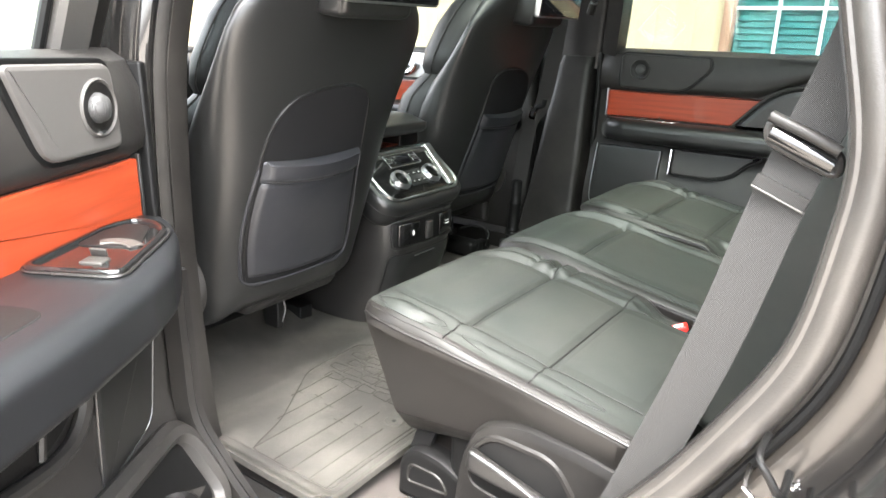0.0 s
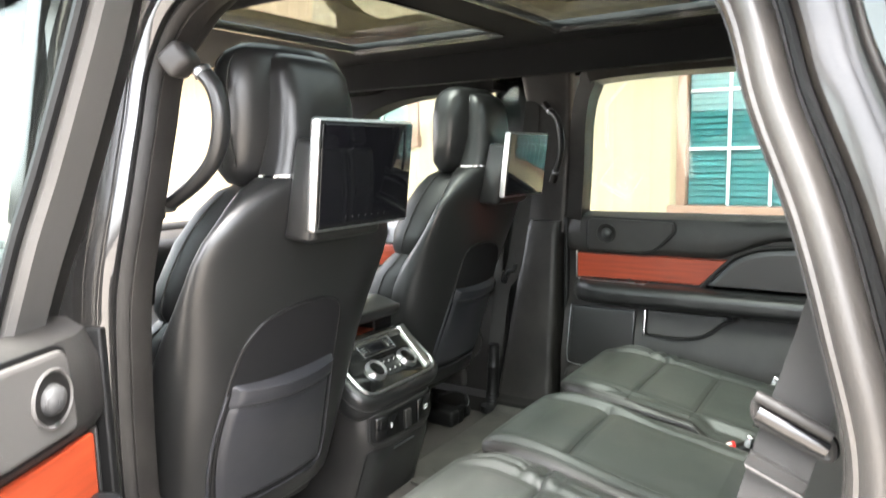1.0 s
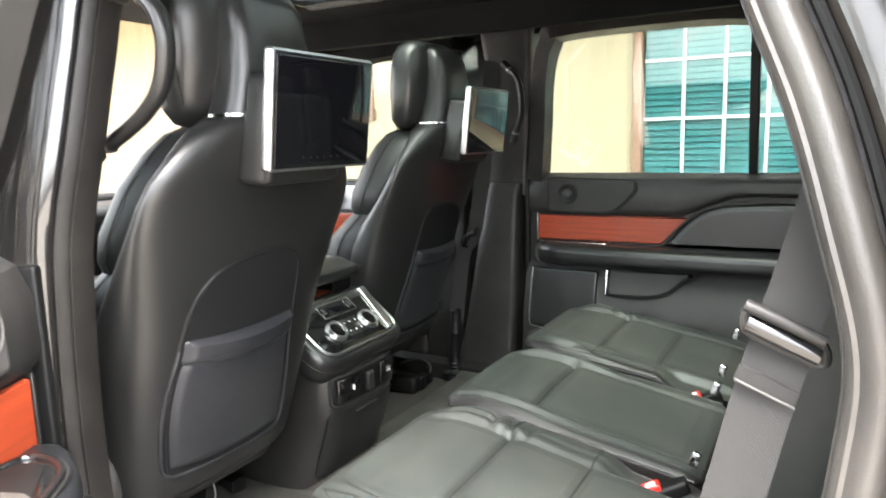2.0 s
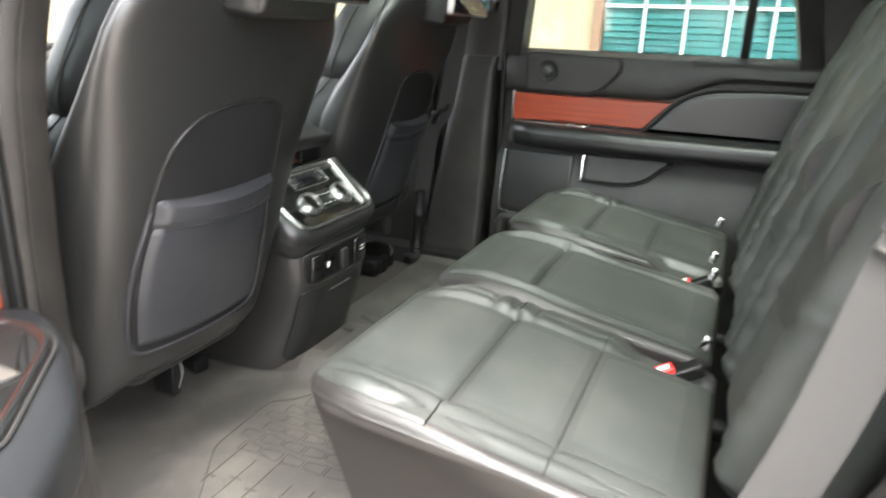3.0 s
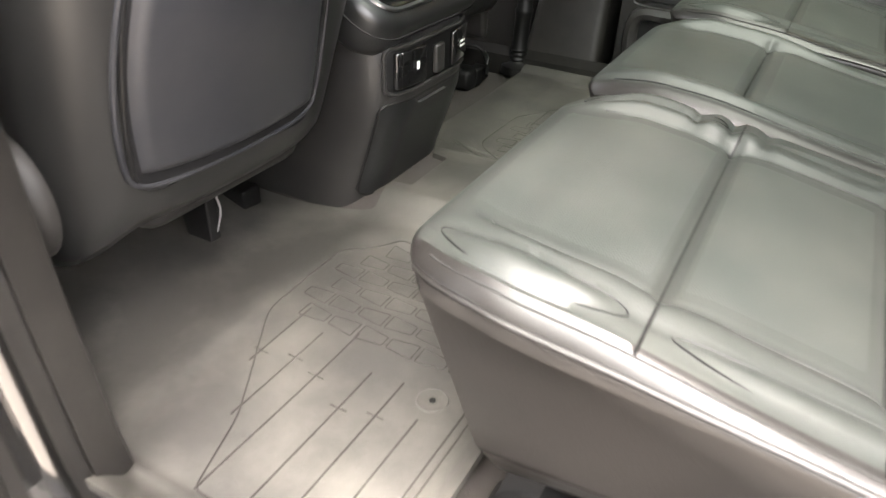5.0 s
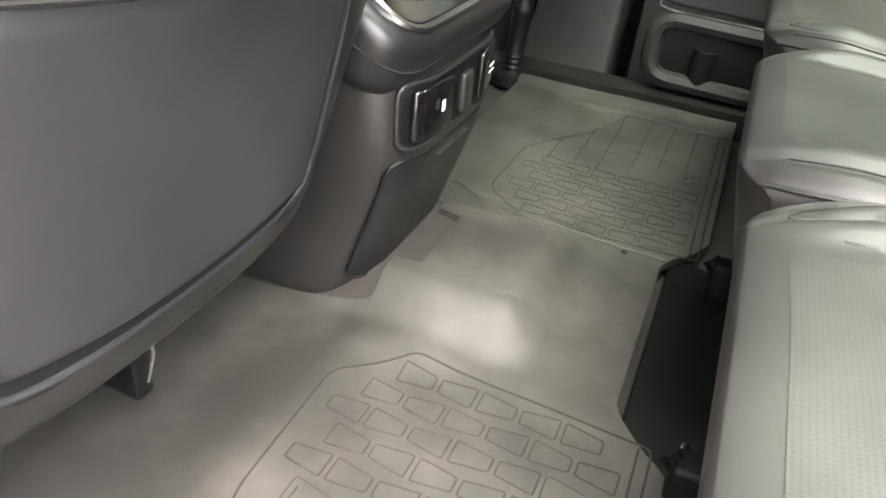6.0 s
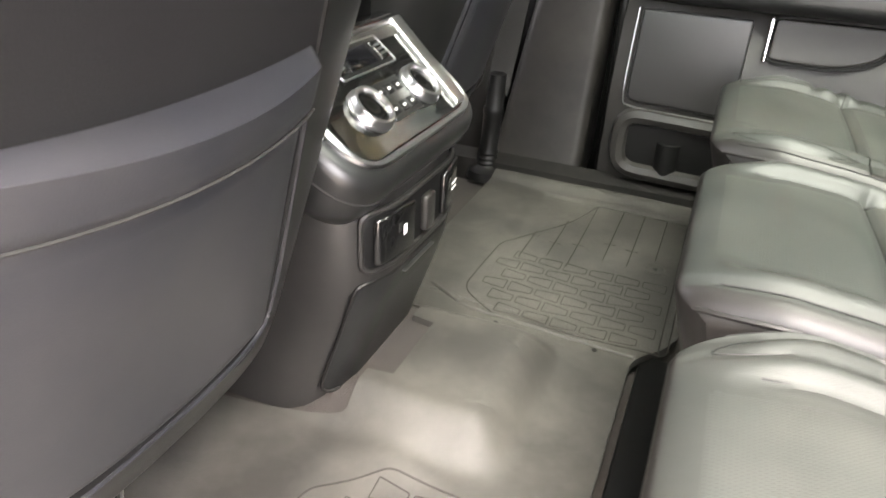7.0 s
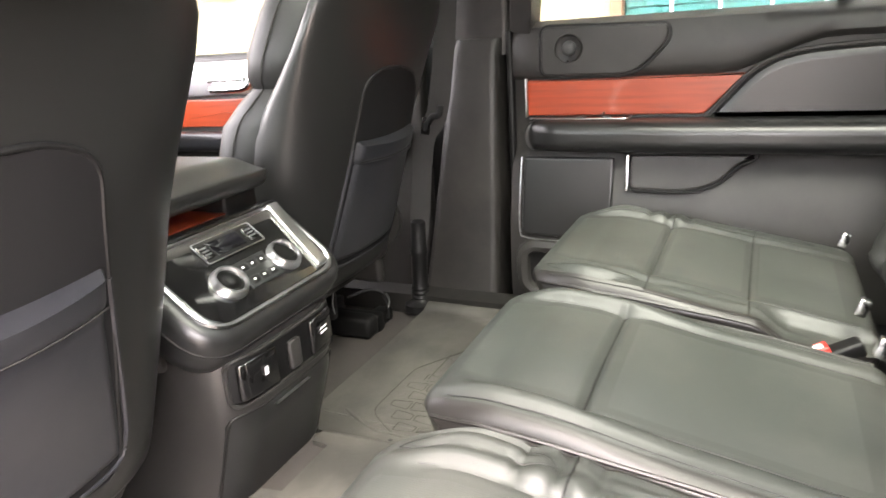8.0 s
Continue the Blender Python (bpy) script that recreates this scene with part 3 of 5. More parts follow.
    part("tweeter", lay(turned([(0.016, -0.003), (0.016, 0.004), (0.0135, 0.010), (0.008, 0.0135), (0.0, 0.0145)], tw @ Matrix.Translation((0.002, 0, 0)), 24)), GRILLE, p)
    part("speaker_mark", lay(box(0.077, 0.084, 0.0175, 0.0212, 0.561, 0.564) if reach else box(0.095, 0.101, 0.0175, 0.0205, 0.559, 0.562)), CHROME, p)
    # Wood veneer and its edge.
    wood = rounded([(0.0, 0.443, 0.004), (0.0, 0.520, 0.004), (0.452, 0.522, 0.006), (0.375, 0.443, 0.006)], 0.004)
    part("wood_trim", lay(plate(wood, 0.008, 0.003, lambda a, b, c: Vector((a, c - 0.002, b)))), WOOD, door, "glossy red-orange wood veneer")
    part("wood_edge", lay(box(-0.005, -0.001, -0.004, 0.007, 0.44, 0.525, 0.0015)), LEVER if reach else SATIN, door)
    # Padded swoop behind the wood.
    swoop = rounded([(0.382, 0.430, 0.01), (0.458, 0.518, 0.03), (0.50, 0.545, 0.03), (0.55, 0.558, 0.04), (0.672, 0.566, 0.05), (0.82, 0.567, 0.01), (0.82, 0.430, 0.01)], 0.03)
    part("padded_panel", lay(plate(swoop, 0.022, 0.014, lambda a, b, c: Vector((a, c - 0.002, b)))), LEATHER, door, "black leather padded panel")
    lip = spline([(0.375, 0.006, 0.436), (0.452, 0.008, 0.520), (0.497, 0.010, 0.549), (0.55, 0.012, 0.563), (0.672, 0.012, 0.571), (0.82, 0.012, 0.572)], 8)
    part("panel_seam", lay(sweep(lip, circle(0.004, 6), up=(0, 1, 0))), PLASTIC, door)
    # Armrest with switch bay.
    arm = pad(0.82, 0.066, 0.085, 0.026, lambda x, y: -0.03 * smooth(0.07, 0.0, x), nx=40, ny=6)
    wide = lambda s: 1 + flare / 0.075 * smooth(0.0, 0.36, s)
    outer = (lambda s: lerp(reach, s)) if reach else (lambda s: 0.0728 * wide(s) - 0.03 * smooth(0.075, 0.005, s))
    if reach:
        arm = mapped(pad(0.825, 0.066, 0.085, 0.015, None, nx=70, ny=8), lambda x, y, z: Vector((x - 0.005, (z - 0.012) / 0.073 * outer(x - 0.005) if z > 0.02 else z - 0.012, 0.405 + y)))
    else:
        arm = mapped(arm, lambda x, y, z: Vector((x + 0.005, (z - 0.012) * wide(x + 0.005) if z > 0.02 else z - 0.012, 0.405 + y)))
    part("armrest", lay_up(arm), ARM if reach else LEATHER, door, "black padded armrest")
    if not reach:
        part("armrest_seam", lay_up(tube([(s, outer(s) - 0.0006, 0.413) for s in [0.03 + 0.77 * i / 40 for i in range(41)]], 0.0009, 5)), STITCH, door)
    across = (lambda s, n: n * outer(s) / 0.088) if reach else (lambda s, n: n * 0.5 * wide(s))
    bay = rounded([(0.06, 0.0, 0.03), (0.012, 0.016, 0.03), (0.010, 0.066, 0.03), (0.08, 0.072, 0.02), (0.228, 0.074, 0.018), (0.230, 0.0, 0.01)], 0.02)
    if reach:
        bay = rounded([(0.076, 0.006, 0.02), (0.040, 0.020, 0.02), (0.046, 0.050, 0.02), (0.074, 0.078, 0.02), (0.212, 0.108, 0.014), (0.216, 0.012, 0.014)], 0.02)
    edge_at = (lambda s, n: n) if reach else across
    part("switch_bezel", lay_up(sweep([(q.x, edge_at(q.x, q.y), 0.4400) for q in inset(bay, -0.0045 if reach else 0.0)], circle(0.0016 if reach else 0.0012, 6), closed=True)), LEVER if reach else SATIN, door, "slim bezel")
    if reach:
        part("bay_rim", lay_up(sweep([(q.x, edge_at(q.x, q.y), 0.4415) for q in inset(bay, 0.001)], circle(0.0040, 10), closed=True)), GLOSS, door, "glossy dark raised rim")
    panel = part("switch_panel", lay_up(plate(bay, 0.0045, 0.002, lambda a, b, c: Vector((a, edge_at(a, b), 0.4365 + c)))), GLOSS, door, "glossy black switch panel")
    part("grab_well", lay_up(plate(rounded([(0.085, 0.010), (0.056, 0.022), (0.060, 0.054), (0.138, 0.060), (0.142, 0.010)], 0.010), 0.003, 0.001, lambda a, b, c: Vector((a, across(a, b), 0.4395 + c)))), BLACK, panel)
    part("well_lip", lay_up(sweep([(s, across(s, n), 0.4432) for s, n in ((0.130, 0.026), (0.122, 0.036), (0.124, 0.048), (0.134, 0.058))], [(-0.008, -0.001), (0.008, -0.001), (0.007, 0.0006), (-0.007, 0.0006)])), BEIGE, panel)
    part("window_switch", lay_up(join(*[mapped(b, lambda s, n, z: Vector((s, across(s, n), z))) for b in (box(0.172, 0.192, 0.034, 0.050, 0.439, 0.4435, 0.002), mapped(box(0.170, 0.174, 0.036, 0.048, 0.4430, 0.452, 0.0015), lambda s, n, z: Vector((s + 0.35 * (z - 0.4430), n, z))))])), PLASTIC if reach else LEVER, panel)
    bowl = rounded([(0.29, 0.004), (0.29, 0.060), (0.46, 0.060), (0.46, 0.004)], 0.022)
    if reach:
        part("handle_bowl", lay_up(plate(bowl, 0.002, 0.001, lambda a, b, c: Vector((a, across(a, b), 0.4368 + c)))), BLACK, door)
    if reach:
        part("door_handle", lay_up(sweep(spline([(s, across(s, n), z) for s, n, z in ((0.305, 0.012, 0.440), (0.32, 0.026, 0.447), (0.37, 0.034, 0.448), (0.43, 0.022, 0.441))], 5), circle(0.006, 8, 0.004))), SATIN, door, "satin metal release handle")
    # Lower panel: padded square with chrome, clasp, map pocket and bottle holder.
    pn = lambda s, z: low - (low - top) * smooth(0.2, 0.36, z)
    sq = rounded([(0.0, 0.185, 0.02), (0.0, 0.355, 0.006), (0.200, 0.355, 0.006), (0.200, 0.178, 0.006)], 0.01)
    if reach:
        sq = rounded([(0.048, 0.192, 0.02), (0.014, 0.360, 0.006), (0.138, 0.360, 0.006), (0.154, 0.158, 0.012)], 0.01)
    part("lower_pad", lay(plate(sq, 0.010, 0.005, lambda a, b, c: Vector((a, pn(a, b) + c - 0.004, b)))), LEATHER, door, "black leather lower pad")
    if reach:
        pocket = rounded([(0.168, 0.365, 0.01), (0.178, 0.285, 0.02), (0.222, 0.258, 0.03), (0.34, 0.268, 0.01), (0.34, 0.365, 0.01)], 0.02)
        part("pull_recess", lay(plate(pocket, 0.006, 0.002, lambda a, b, c: Vector((a, pn(a, b) + c - 0.003, b)))), BLACK, door, "dark pull recess")
        lip = spline([(s_, pn(s_, z_) + 0.008, z_) for s_, z_ in ((0.160, 0.368), (0.163, 0.325), (0.174, 0.276), (0.214, 0.250), (0.30, 0.258), (0.36, 0.272))], 8)
        part("recess_lip", lay(sweep(lip, circle(0.009, 8), up=(0, 1, 0))), PLASTIC, door, "rounded lip of the pull recess")
        part("recess_rib", lay(sweep([(0.229, pn(0.23, 0.30) + 0.006, 0.305), (0.238, pn(0.23, 0.26) + 0.006, 0.262)], circle(0.004, 6), up=(0, 1, 0))), PLASTIC, door)
        part("pad_piping", lay(sweep([Vector((q.x, pn(q.x, q.y) + 0.004, q.y)) for q in inset(sq, -0.001)], circle(0.0018, 6), up=(0, 1, 0), closed=True)), LEATHER, door, "pale worn piping")
    else:
        tr = spline([(-0.006, pn(0, 0.355) + 0.004, 0.356), (-0.007, pn(0, 0.28) + 0.004, 0.28), (-0.005, pn(0, 0.2) + 0.004, 0.195), (0.012, pn(0, 0.18) + 0.004, 0.176), (0.10, pn(0, 0.18) + 0.004, 0.171), (0.205, pn(0, 0.18) + 0.004, 0.168)], 6)
        part("chrome_strip", lay(sweep(tr, circle(0.0016, 6), up=(0, 1, 0))), SATIN, door, "thin chrome edge strip")
        part("clasp", lay(mapped(box(0.226, 0.234, 0, 0.010, 0.288, 0.364, 0.003), lambda s, n, z: Vector((s, n + pn(s, z), z)))), CHROME, door, "chrome clasp")
        tri = rounded([(0.236, 0.292, 0.015), (0.236, 0.362, 0.01), (0.482, 0.364, 0.008), (0.446, 0.346, 0.03), (0.410, 0.308, 0.04), (0.35, 0.290, 0.04)], 0.02)
        part("map_panel", lay(plate(tri, 0.010, 0.005, lambda a, b, c: Vector((a, pn(a, b) + c - 0.004, b)))), PLASTIC, door)
        part("map_panel_edge", lay(sweep([Vector((q.x, pn(q.x, q.y) + 0.003, q.y)) for q in inset(tri, -0.004)], circle(0.003, 6), up=(0, 1, 0), closed=True)), BLACK, door)
    rim = rounded([(0.0, 0.045, 0.045), (0.0, 0.160, 0.040), (0.30, 0.150, 0.03), (0.30, 0.035, 0.04)], 0.04)
    part("bottle_holder", lay(sweep([Vector((q.x, low + swell(q.y), q.y)) for q in rim], circle(0.017, 8), up=(0, 1, 0), closed=True)), PLASTIC, door, "dark bottle holder rim")
    part("holder_back", lay(plate(inset(rim, 0.002), 0.004, 0.001, lambda a, b, c: Vector((a, low - 0.0035 + c + swell(b), b)))), BLACK, door)
    part("holder_cup", lay(turned([(0.026, 0.0), (0.026, 0.07), (0.023, 0.072), (0.0, 0.06)], Matrix.Translation((0.10, low - 0.011 + swell(0.05), 0.04)), 20)), BLACK, door)
    if bulge:
        edge = spline([(-0.024, low + 0.016, 0.37), (-0.024, low + 0.018, 0.25), (-0.022, low + 0.024, 0.16), (-0.018, low + 0.06, 0.09), (-0.014, low + 0.105, 0.02)], 6)
        part("edge_moulding", lay(sweep(edge, [(-0.014, -0.02), (0.012, -0.02), (0.014, 0.004), (0.006, 0.009), (0.0, 0.006), (-0.008, 0.010), (-0.014, 0.004)], up=(0, 1, 0))), TRIM, door, "moulded dark door edge")
    return door


OPEN = radians(62.4)
HINGE = Vector((0.193, -0.856, 0.0))


def opened(s, n, z):
    return Vector((HINGE.x + s * math.cos(OPEN) + n * math.sin(OPEN), HINGE.y - s * math.sin(OPEN) + n * math.cos(OPEN), z + 0.03))


REACH = [(-0.005, 0.008), (0.005, 0.034), (0.022, 0.056), (0.055, 0.080), (0.107, 0.107), (0.152, 0.127), (0.212, 0.139), (0.315, 0.147), (0.5, 0.15), (0.9, 0.15)]
rear_door(opened, "open rear door with red wood trim and black armrest", 0.075, 0.012, REACH, 0.075)
rear_door(lambda s, n, z: Vector((0.118 + s, 0.795 - n, z + 0.021)), "closed rear door with red wood trim and chrome details", 0.02, 0.072)

# Front doors, closed, and the near centre pillar's outside.
def front_door(y, side, label):
    d = thing("front_door", (-0.6, y, 0), label, "car door", "front doors")
    ys = sorted((y, y + side * 0.12))
    part("inner_panel", box(-1.3, -0.14 if side < 0 else -0.17, ys[0], ys[1], -0.02, 0.64, 0.02), PLASTIC, d)
    top = [(-1.10, y + side * 0.05, 0.64), (-0.98, y + side * 0.03, 0.82), (-0.80, y - side * 0.01, 0.99), (-0.55, y - side * 0.03, 1.075), (-0.16, y - side * 0.03, 1.09)]
    part("window_frame", sweep(spline(top, 8), [(-0.025, -0.05), (0.025, -0.05), (0.025, 0.05), (-0.025, 0.05)], up=(0, 1, 0)), HEADLINER, d)
    arch = [p for p in spline(top, 8) if p.z > 0.9]
    part("roof_trim", loft([[(p.x, min(p.y, p.y + side * 0.07), p.z), (p.x, max(p.y, p.y + side * 0.07), p.z), (p.x, max(p.y, p.y + side * 0.07), 1.20), (p.x, min(p.y, p.y + side * 0.07), 1.20)] for p in arch]), HEADLINER, d)
    part("pane", mapped(box(-1.05, -0.05 if side < 0 else -0.12, y + side * 0.098, y + side * 0.103, 0.60, 1.08), lambda a, b, c: Vector((a, b - side * lean(c), c))), CLEAR, d).visible_shadow = False
    if side > 0:
        part("wood_trim", plate(rounded([(-1.1, 0.44), (-1.1, 0.515), (-0.45, 0.52), (-0.50, 0.44)], 0.006), 0.01, 0.003, lambda a, b, c: Vector((a, y - c, b))), WOOD, d, "glossy red-orange wood veneer")
        part("armrest", box(-1.1, -0.2, y - 0.07, y, 0.375, 0.43, 0.02), ARM, d, "black padded armrest")
        cp = part("control_panel", plate(rounded([(-0.98, 0.525), (-0.98, 0.62), (-0.58, 0.62), (-0.60, 0.53)], 0.02), 0.012, 0.004, lambda a, b, c: Vector((a, y - c, b))), SATIN, d, "satin silver seat control panel")
        part("seat_button", sweep(spline([(-0.82, y - 0.018, 0.545), (-0.74, y - 0.02, 0.545), (-0.69, y - 0.02, 0.552), (-0.665, y - 0.02, 0.58)], 6), circle(0.010, 8), up=(0, 1, 0)), CHROME, cp, "chrome seat-shaped button")
        part("seat_button", box(-0.83, -0.70, y - 0.022, y - 0.008, 0.562, 0.578, 0.006), CHROME, cp, "chrome seat-shaped button")
    return d


part("pillar_inner", box(-0.22, 0.075, 0.87, 0.92, -0.1, 1.16, 0.01), BLACK, car)
front_door(-0.71, -1, "closed front door with a plain dark panel")
front_door(0.83, 1, "closed front door with red wood trim")
part("front_skin", box(-1.4, -0.09, -0.865, -0.835, -0.45, 0.62, 0.01), PAINT, car)
part("pillar_cover", mapped(box(-0.075, -0.04, -0.83, -0.808, 0.60, 1.13, 0.004), lambda x, y, z: Vector((x + (z - 0.6) * 0.05, y + lean(z), z))), GLOSS, car, "gloss black centre pillar cover")


# ---- front seats ----
SEAT_Y = -0.40
POCKET_Y = -0.025
WIDTHS = [(0.10, 0.165), (0.15, 0.19), (0.22, 0.206), (0.35, 0.217), (0.45, 0.224), (0.53, 0.226), (0.60, 0.230), (0.66, 0.232), (0.71, 0.228), (0.74, 0.21), (0.779, 0.172), (0.805, 0.14), (0.822, 0.105)]
DEPTHS = [(0.10, 0.15), (0.50, 0.165), (0.584, 0.12), (0.647, 0.075), (0.709, 0.05), (0.76, 0.055), (0.822, 0.09)]


def spine(z):
    return 0.067 + 0.30 * (z - 0.49) - 0.03 * smooth(0.22, 0.08, z)


def back_depth(z):
    return lerp(DEPTHS, z)


def skin(y, z):
    """x of the rear of the backrest at y from its middle."""
    w, d = lerp(WIDTHS, z), back_depth(z)
    q = min(1.0, abs(y) / w) ** 3.6
    return spine(z) - d * 0.5 * (1 - (1 - q) ** (1 / 2.6)) - 0.012 * (y / w) ** 2


def on_seat(x, y, z):
    return Vector((x, SEAT_Y + y, z))


def superring(cx, hx, hy, z, n=3.0, k=56):
    out = []
    for i in range(k):
        a = 2 * math.pi * i / k
        c, s = math.cos(a), math.sin(a)
        out.append(on_seat(cx + math.copysign(abs(c) ** (2 / n), c) * hx, math.copysign(abs(s) ** (2 / n), s) * hy, z))
    return out


def front_seat():
    seat = thing("front_seat", (-0.15, SEAT_Y, 0.0), "black leather front seat with rear pocket and screen on its back", "car seat", "front seats")
    zs = [0.178, 0.182, 0.190, 0.203, 0.225, 0.25, 0.30, 0.37, 0.44, 0.51, 0.57, 0.62, 0.66, 0.70, 0.73, 0.755, 0.775, 0.79, 0.805, 0.815, 0.822]
    rings = []
    for z in zs:
        w, d, ring_ = lerp(WIDTHS, z), back_depth(z), []
        for i in range(72):
            a = 2 * math.pi * i / 72
            c, s = math.cos(a), math.sin(a)
            y = math.copysign(abs(s) ** (2 / 3.6), s) * w
            x = spine(z) - d / 2 + math.copysign(abs(c) ** (2 / 2.6), c) * d / 2 - 0.012 * (y / w) ** 2
            # The foot of the shell rounds under and hangs lower at its outer corner.
            foot_in = 0.022 * smooth(0.200, 0.178, z) ** 2
            ring_.append(on_seat(x - foot_in, y * (1 - 0.3 * foot_in), z - 0.035 * smooth(0.12, 0.21, -y) * smooth(0.26, 0.19, z)))
        rings.append(ring_)
    part("backrest", loft(rings), LEATHER, seat)
    # Side-bolster layer towards the front.
    rings = []
    for z, w, t in ((0.20, 0.215, 0.06), (0.3, 0.228, 0.08), (0.45, 0.236, 0.10), (0.53, 0.236, 0.10), (0.57, 0.222, 0.09), (0.592, 0.205, 0.078), (0.61, 0.214, 0.09), (0.65, 0.212, 0.10), (0.72, 0.187, 0.095), (0.77, 0.152, 0.085), (0.80, 0.12, 0.07), (0.812, 0.09, 0.05)):
        rings.append(superring(spine(z) - 0.125 - 0.03 * smooth(0.6, 0.5, z), t, w - 0.012, z, 2.8))
    part("bolster", loft(rings), BOLSTER, seat)
    for side in (-1, 1):
        edge = spline([on_seat(spine(z) - 0.135 - 0.03 * smooth(0.6, 0.5, z), side * (w - 0.0115), z) for z, w in ((0.3, 0.228), (0.45, 0.236), (0.53, 0.236), (0.57, 0.222), (0.592, 0.205), (0.61, 0.214), (0.65, 0.212), (0.72, 0.187), (0.77, 0.152), (0.80, 0.12))], 6)
        part("seam", tube(edge, 0.0016, 5), STITCH, seat, "pale stitched seam")
    # Recessed insert with raised rim, and the map pocket over its lower half.
    arch = rounded([(-0.118, 0.234, 0.03), (0.136, 0.234, 0.03), (0.124, 0.42, 0.05), (0.116, 0.50, 0.05), (0.110, 0.588, 0.03), (0.06, 0.609, 0.05), (-0.015, 0.607, 0.06), (-0.078, 0.590, 0.05), (-0.110, 0.553, 0.05), (-0.122, 0.50, 0.06), (-0.132, 0.37, 0.08)], 0.03, 6)
    k = 26
    bm = bmesh.new()
    cols = []
    for i in range(k + 1):
        col = []
        for j in range(k + 1):
            z = 0.236 + (0.604 - 0.236) * j / k
            lo = lerp([(0.236, -0.108), (0.26, -0.119), (0.37, -0.131), (0.50, -0.121), (0.553, -0.108), (0.590, -0.074), (0.604, -0.03)], z)
            hi = lerp([(0.236, 0.125), (0.26, 0.134), (0.42, 0.122), (0.50, 0.115), (0.586, 0.108), (0.604, 0.07)], z)
            y = lo + (hi - lo) * i / k
            col.append(bm.verts.new(on_seat(skin(y + POCKET_Y, z) + 0.0025, y + POCKET_Y, z)))
        cols.append(col)
    for i in range(k):
        for j in range(k):
            bm.faces.new((cols[i][j], cols[i + 1][j], cols[i + 1][j + 1], cols[i][j + 1]))
    part("insert", bm, INSERT, seat, "dark recessed fabric insert")
    part("insert_rim", tube([on_seat(skin(q.x + POCKET_Y, q.y) + 0.001, q.x + POCKET_Y, q.y) for q in arch], 0.0030, 8, closed=True), BOLSTER, seat)
    bm = bmesh.new()
    k, cols = 44, []
    for i in range(k + 1):
        col = []
        for j in range(k + 1):
            u, v = i / k, j / k
            lo = -0.120 - 0.013 * math.sin(math.pi * min(1.0, v / 0.9)) - 0.003 * v
            hi = 0.141 - 0.025 * smooth(0.0, 1.0, v)
            y = lo + (hi - lo) * u
            z = 0.243 + 0.238 * v + 0.008 * v * (2 * u - 1) ** 2 + 0.008 * (1 - v) * (2 * u - 1) ** 2
            e = min(smooth(0, 0.07, u), smooth(0, 0.07, 1 - u), smooth(0, 0.06, v), smooth(0, 0.05, 1 - v))
            off = -0.003 + e * (0.010 + 0.020 * math.sin(math.pi * u) * (0.15 + 0.85 * v * v))
            off += 0.006 * smooth(0.82, 0.85, v) * smooth(1.0, 0.97, v) * smooth(0, 0.04, u) * smooth(0, 0.04, 1 - u)
            off -= 0.003 * bump1(v - 0.815, 0.008)
            col.append(bm.verts.new(on_seat(skin(y + POCKET_Y, z) + off, y + POCKET_Y, z)))
        cols.append(col)
    for i in range(k):
        for j in range(k):
            bm.faces.new((cols[i][j], cols[i + 1][j], cols[i + 1][j + 1], cols[i][j + 1]))
    part("map_pocket", bm, POCKET, seat, "bluish-black vinyl map pocket")
    # Soft piping down both sides of the pocket and round its foot.
    edge = [(-0.124, 0.470), (-0.134, 0.40), (-0.136, 0.34), (-0.130, 0.28), (-0.116, 0.246), (-0.06, 0.238), (0.06, 0.238), (0.128, 0.246), (0.142, 0.275), (0.137, 0.33), (0.127, 0.40), (0.118, 0.472)]
    part("pocket_piping", tube(spline([on_seat(skin(y + POCKET_Y, z) + 0.002, y + POCKET_Y, z) for y, z in edge], 6), 0.0032, 8), POCKET, seat)
    hem = [-0.122 + 0.240 * u for u in [0.04 + 0.92 * i / 40 for i in range(41)]]
    part("pocket_stitching", tube([on_seat(skin(y + POCKET_Y, 0.444) + 0.009 + 0.018 * math.cos(math.pi * y / 0.272), y + POCKET_Y, 0.443 + 0.006 * (y / 0.134) ** 2) for y in hem], 0.0011, 5), STITCH, seat)
    # Lower skirt, seat cushion, base and recliner cover.
    part("skirt", mapped(pad(0.20, 0.36, 0.09, 0.040, nx=10, ny=16), lambda x, y, z: on_seat(x - 0.262, y * (0.75 + 0.25 * smooth(0.03, 0.09, z)) + 0.03, z + 0.125 + 0.10 * x)), PLASTIC, seat, "curved grey plastic skirt")
    part("cushion", mapped(pad(0.52, 0.52, 0.16, 0.05, nx=20, ny=16), lambda x, y, z: on_seat(x - 0.66, y, z + 0.19 - 0.08 * x)), LEATHER, seat)
    for y in (-0.18, 0.18):
        part("seat_rail", box(-0.62, -0.20, SEAT_Y + y - 0.02, SEAT_Y + y + 0.02, 0.015, 0.05, 0.004), BLACK, seat)
    part("base", box(-0.60, -0.27, SEAT_Y - 0.2, SEAT_Y + 0.2, 0.04, 0.17, 0.02), BLACK, seat)
    part("bracket", mapped(box(-0.145, -0.085, SEAT_Y - 0.008, SEAT_Y + 0.010, 0.085, 0.18, 0.003), lambda x, y, z: Vector((x + 0.25 * max(0.0, 0.14 - z) * (1 if x < -0.11 else -0.2), y, z))), BLACK, seat, "black hanging bracket")
    part("wire", tube(spline([(-0.084, SEAT_Y + 0.012, 0.180), (-0.083, SEAT_Y + 0.006, 0.155), (-0.085, SEAT_Y + 0.012, 0.125), (-0.088, SEAT_Y + 0.004, 0.098)], 5), 0.0014, 6), SATIN, seat, "bright thin wire")
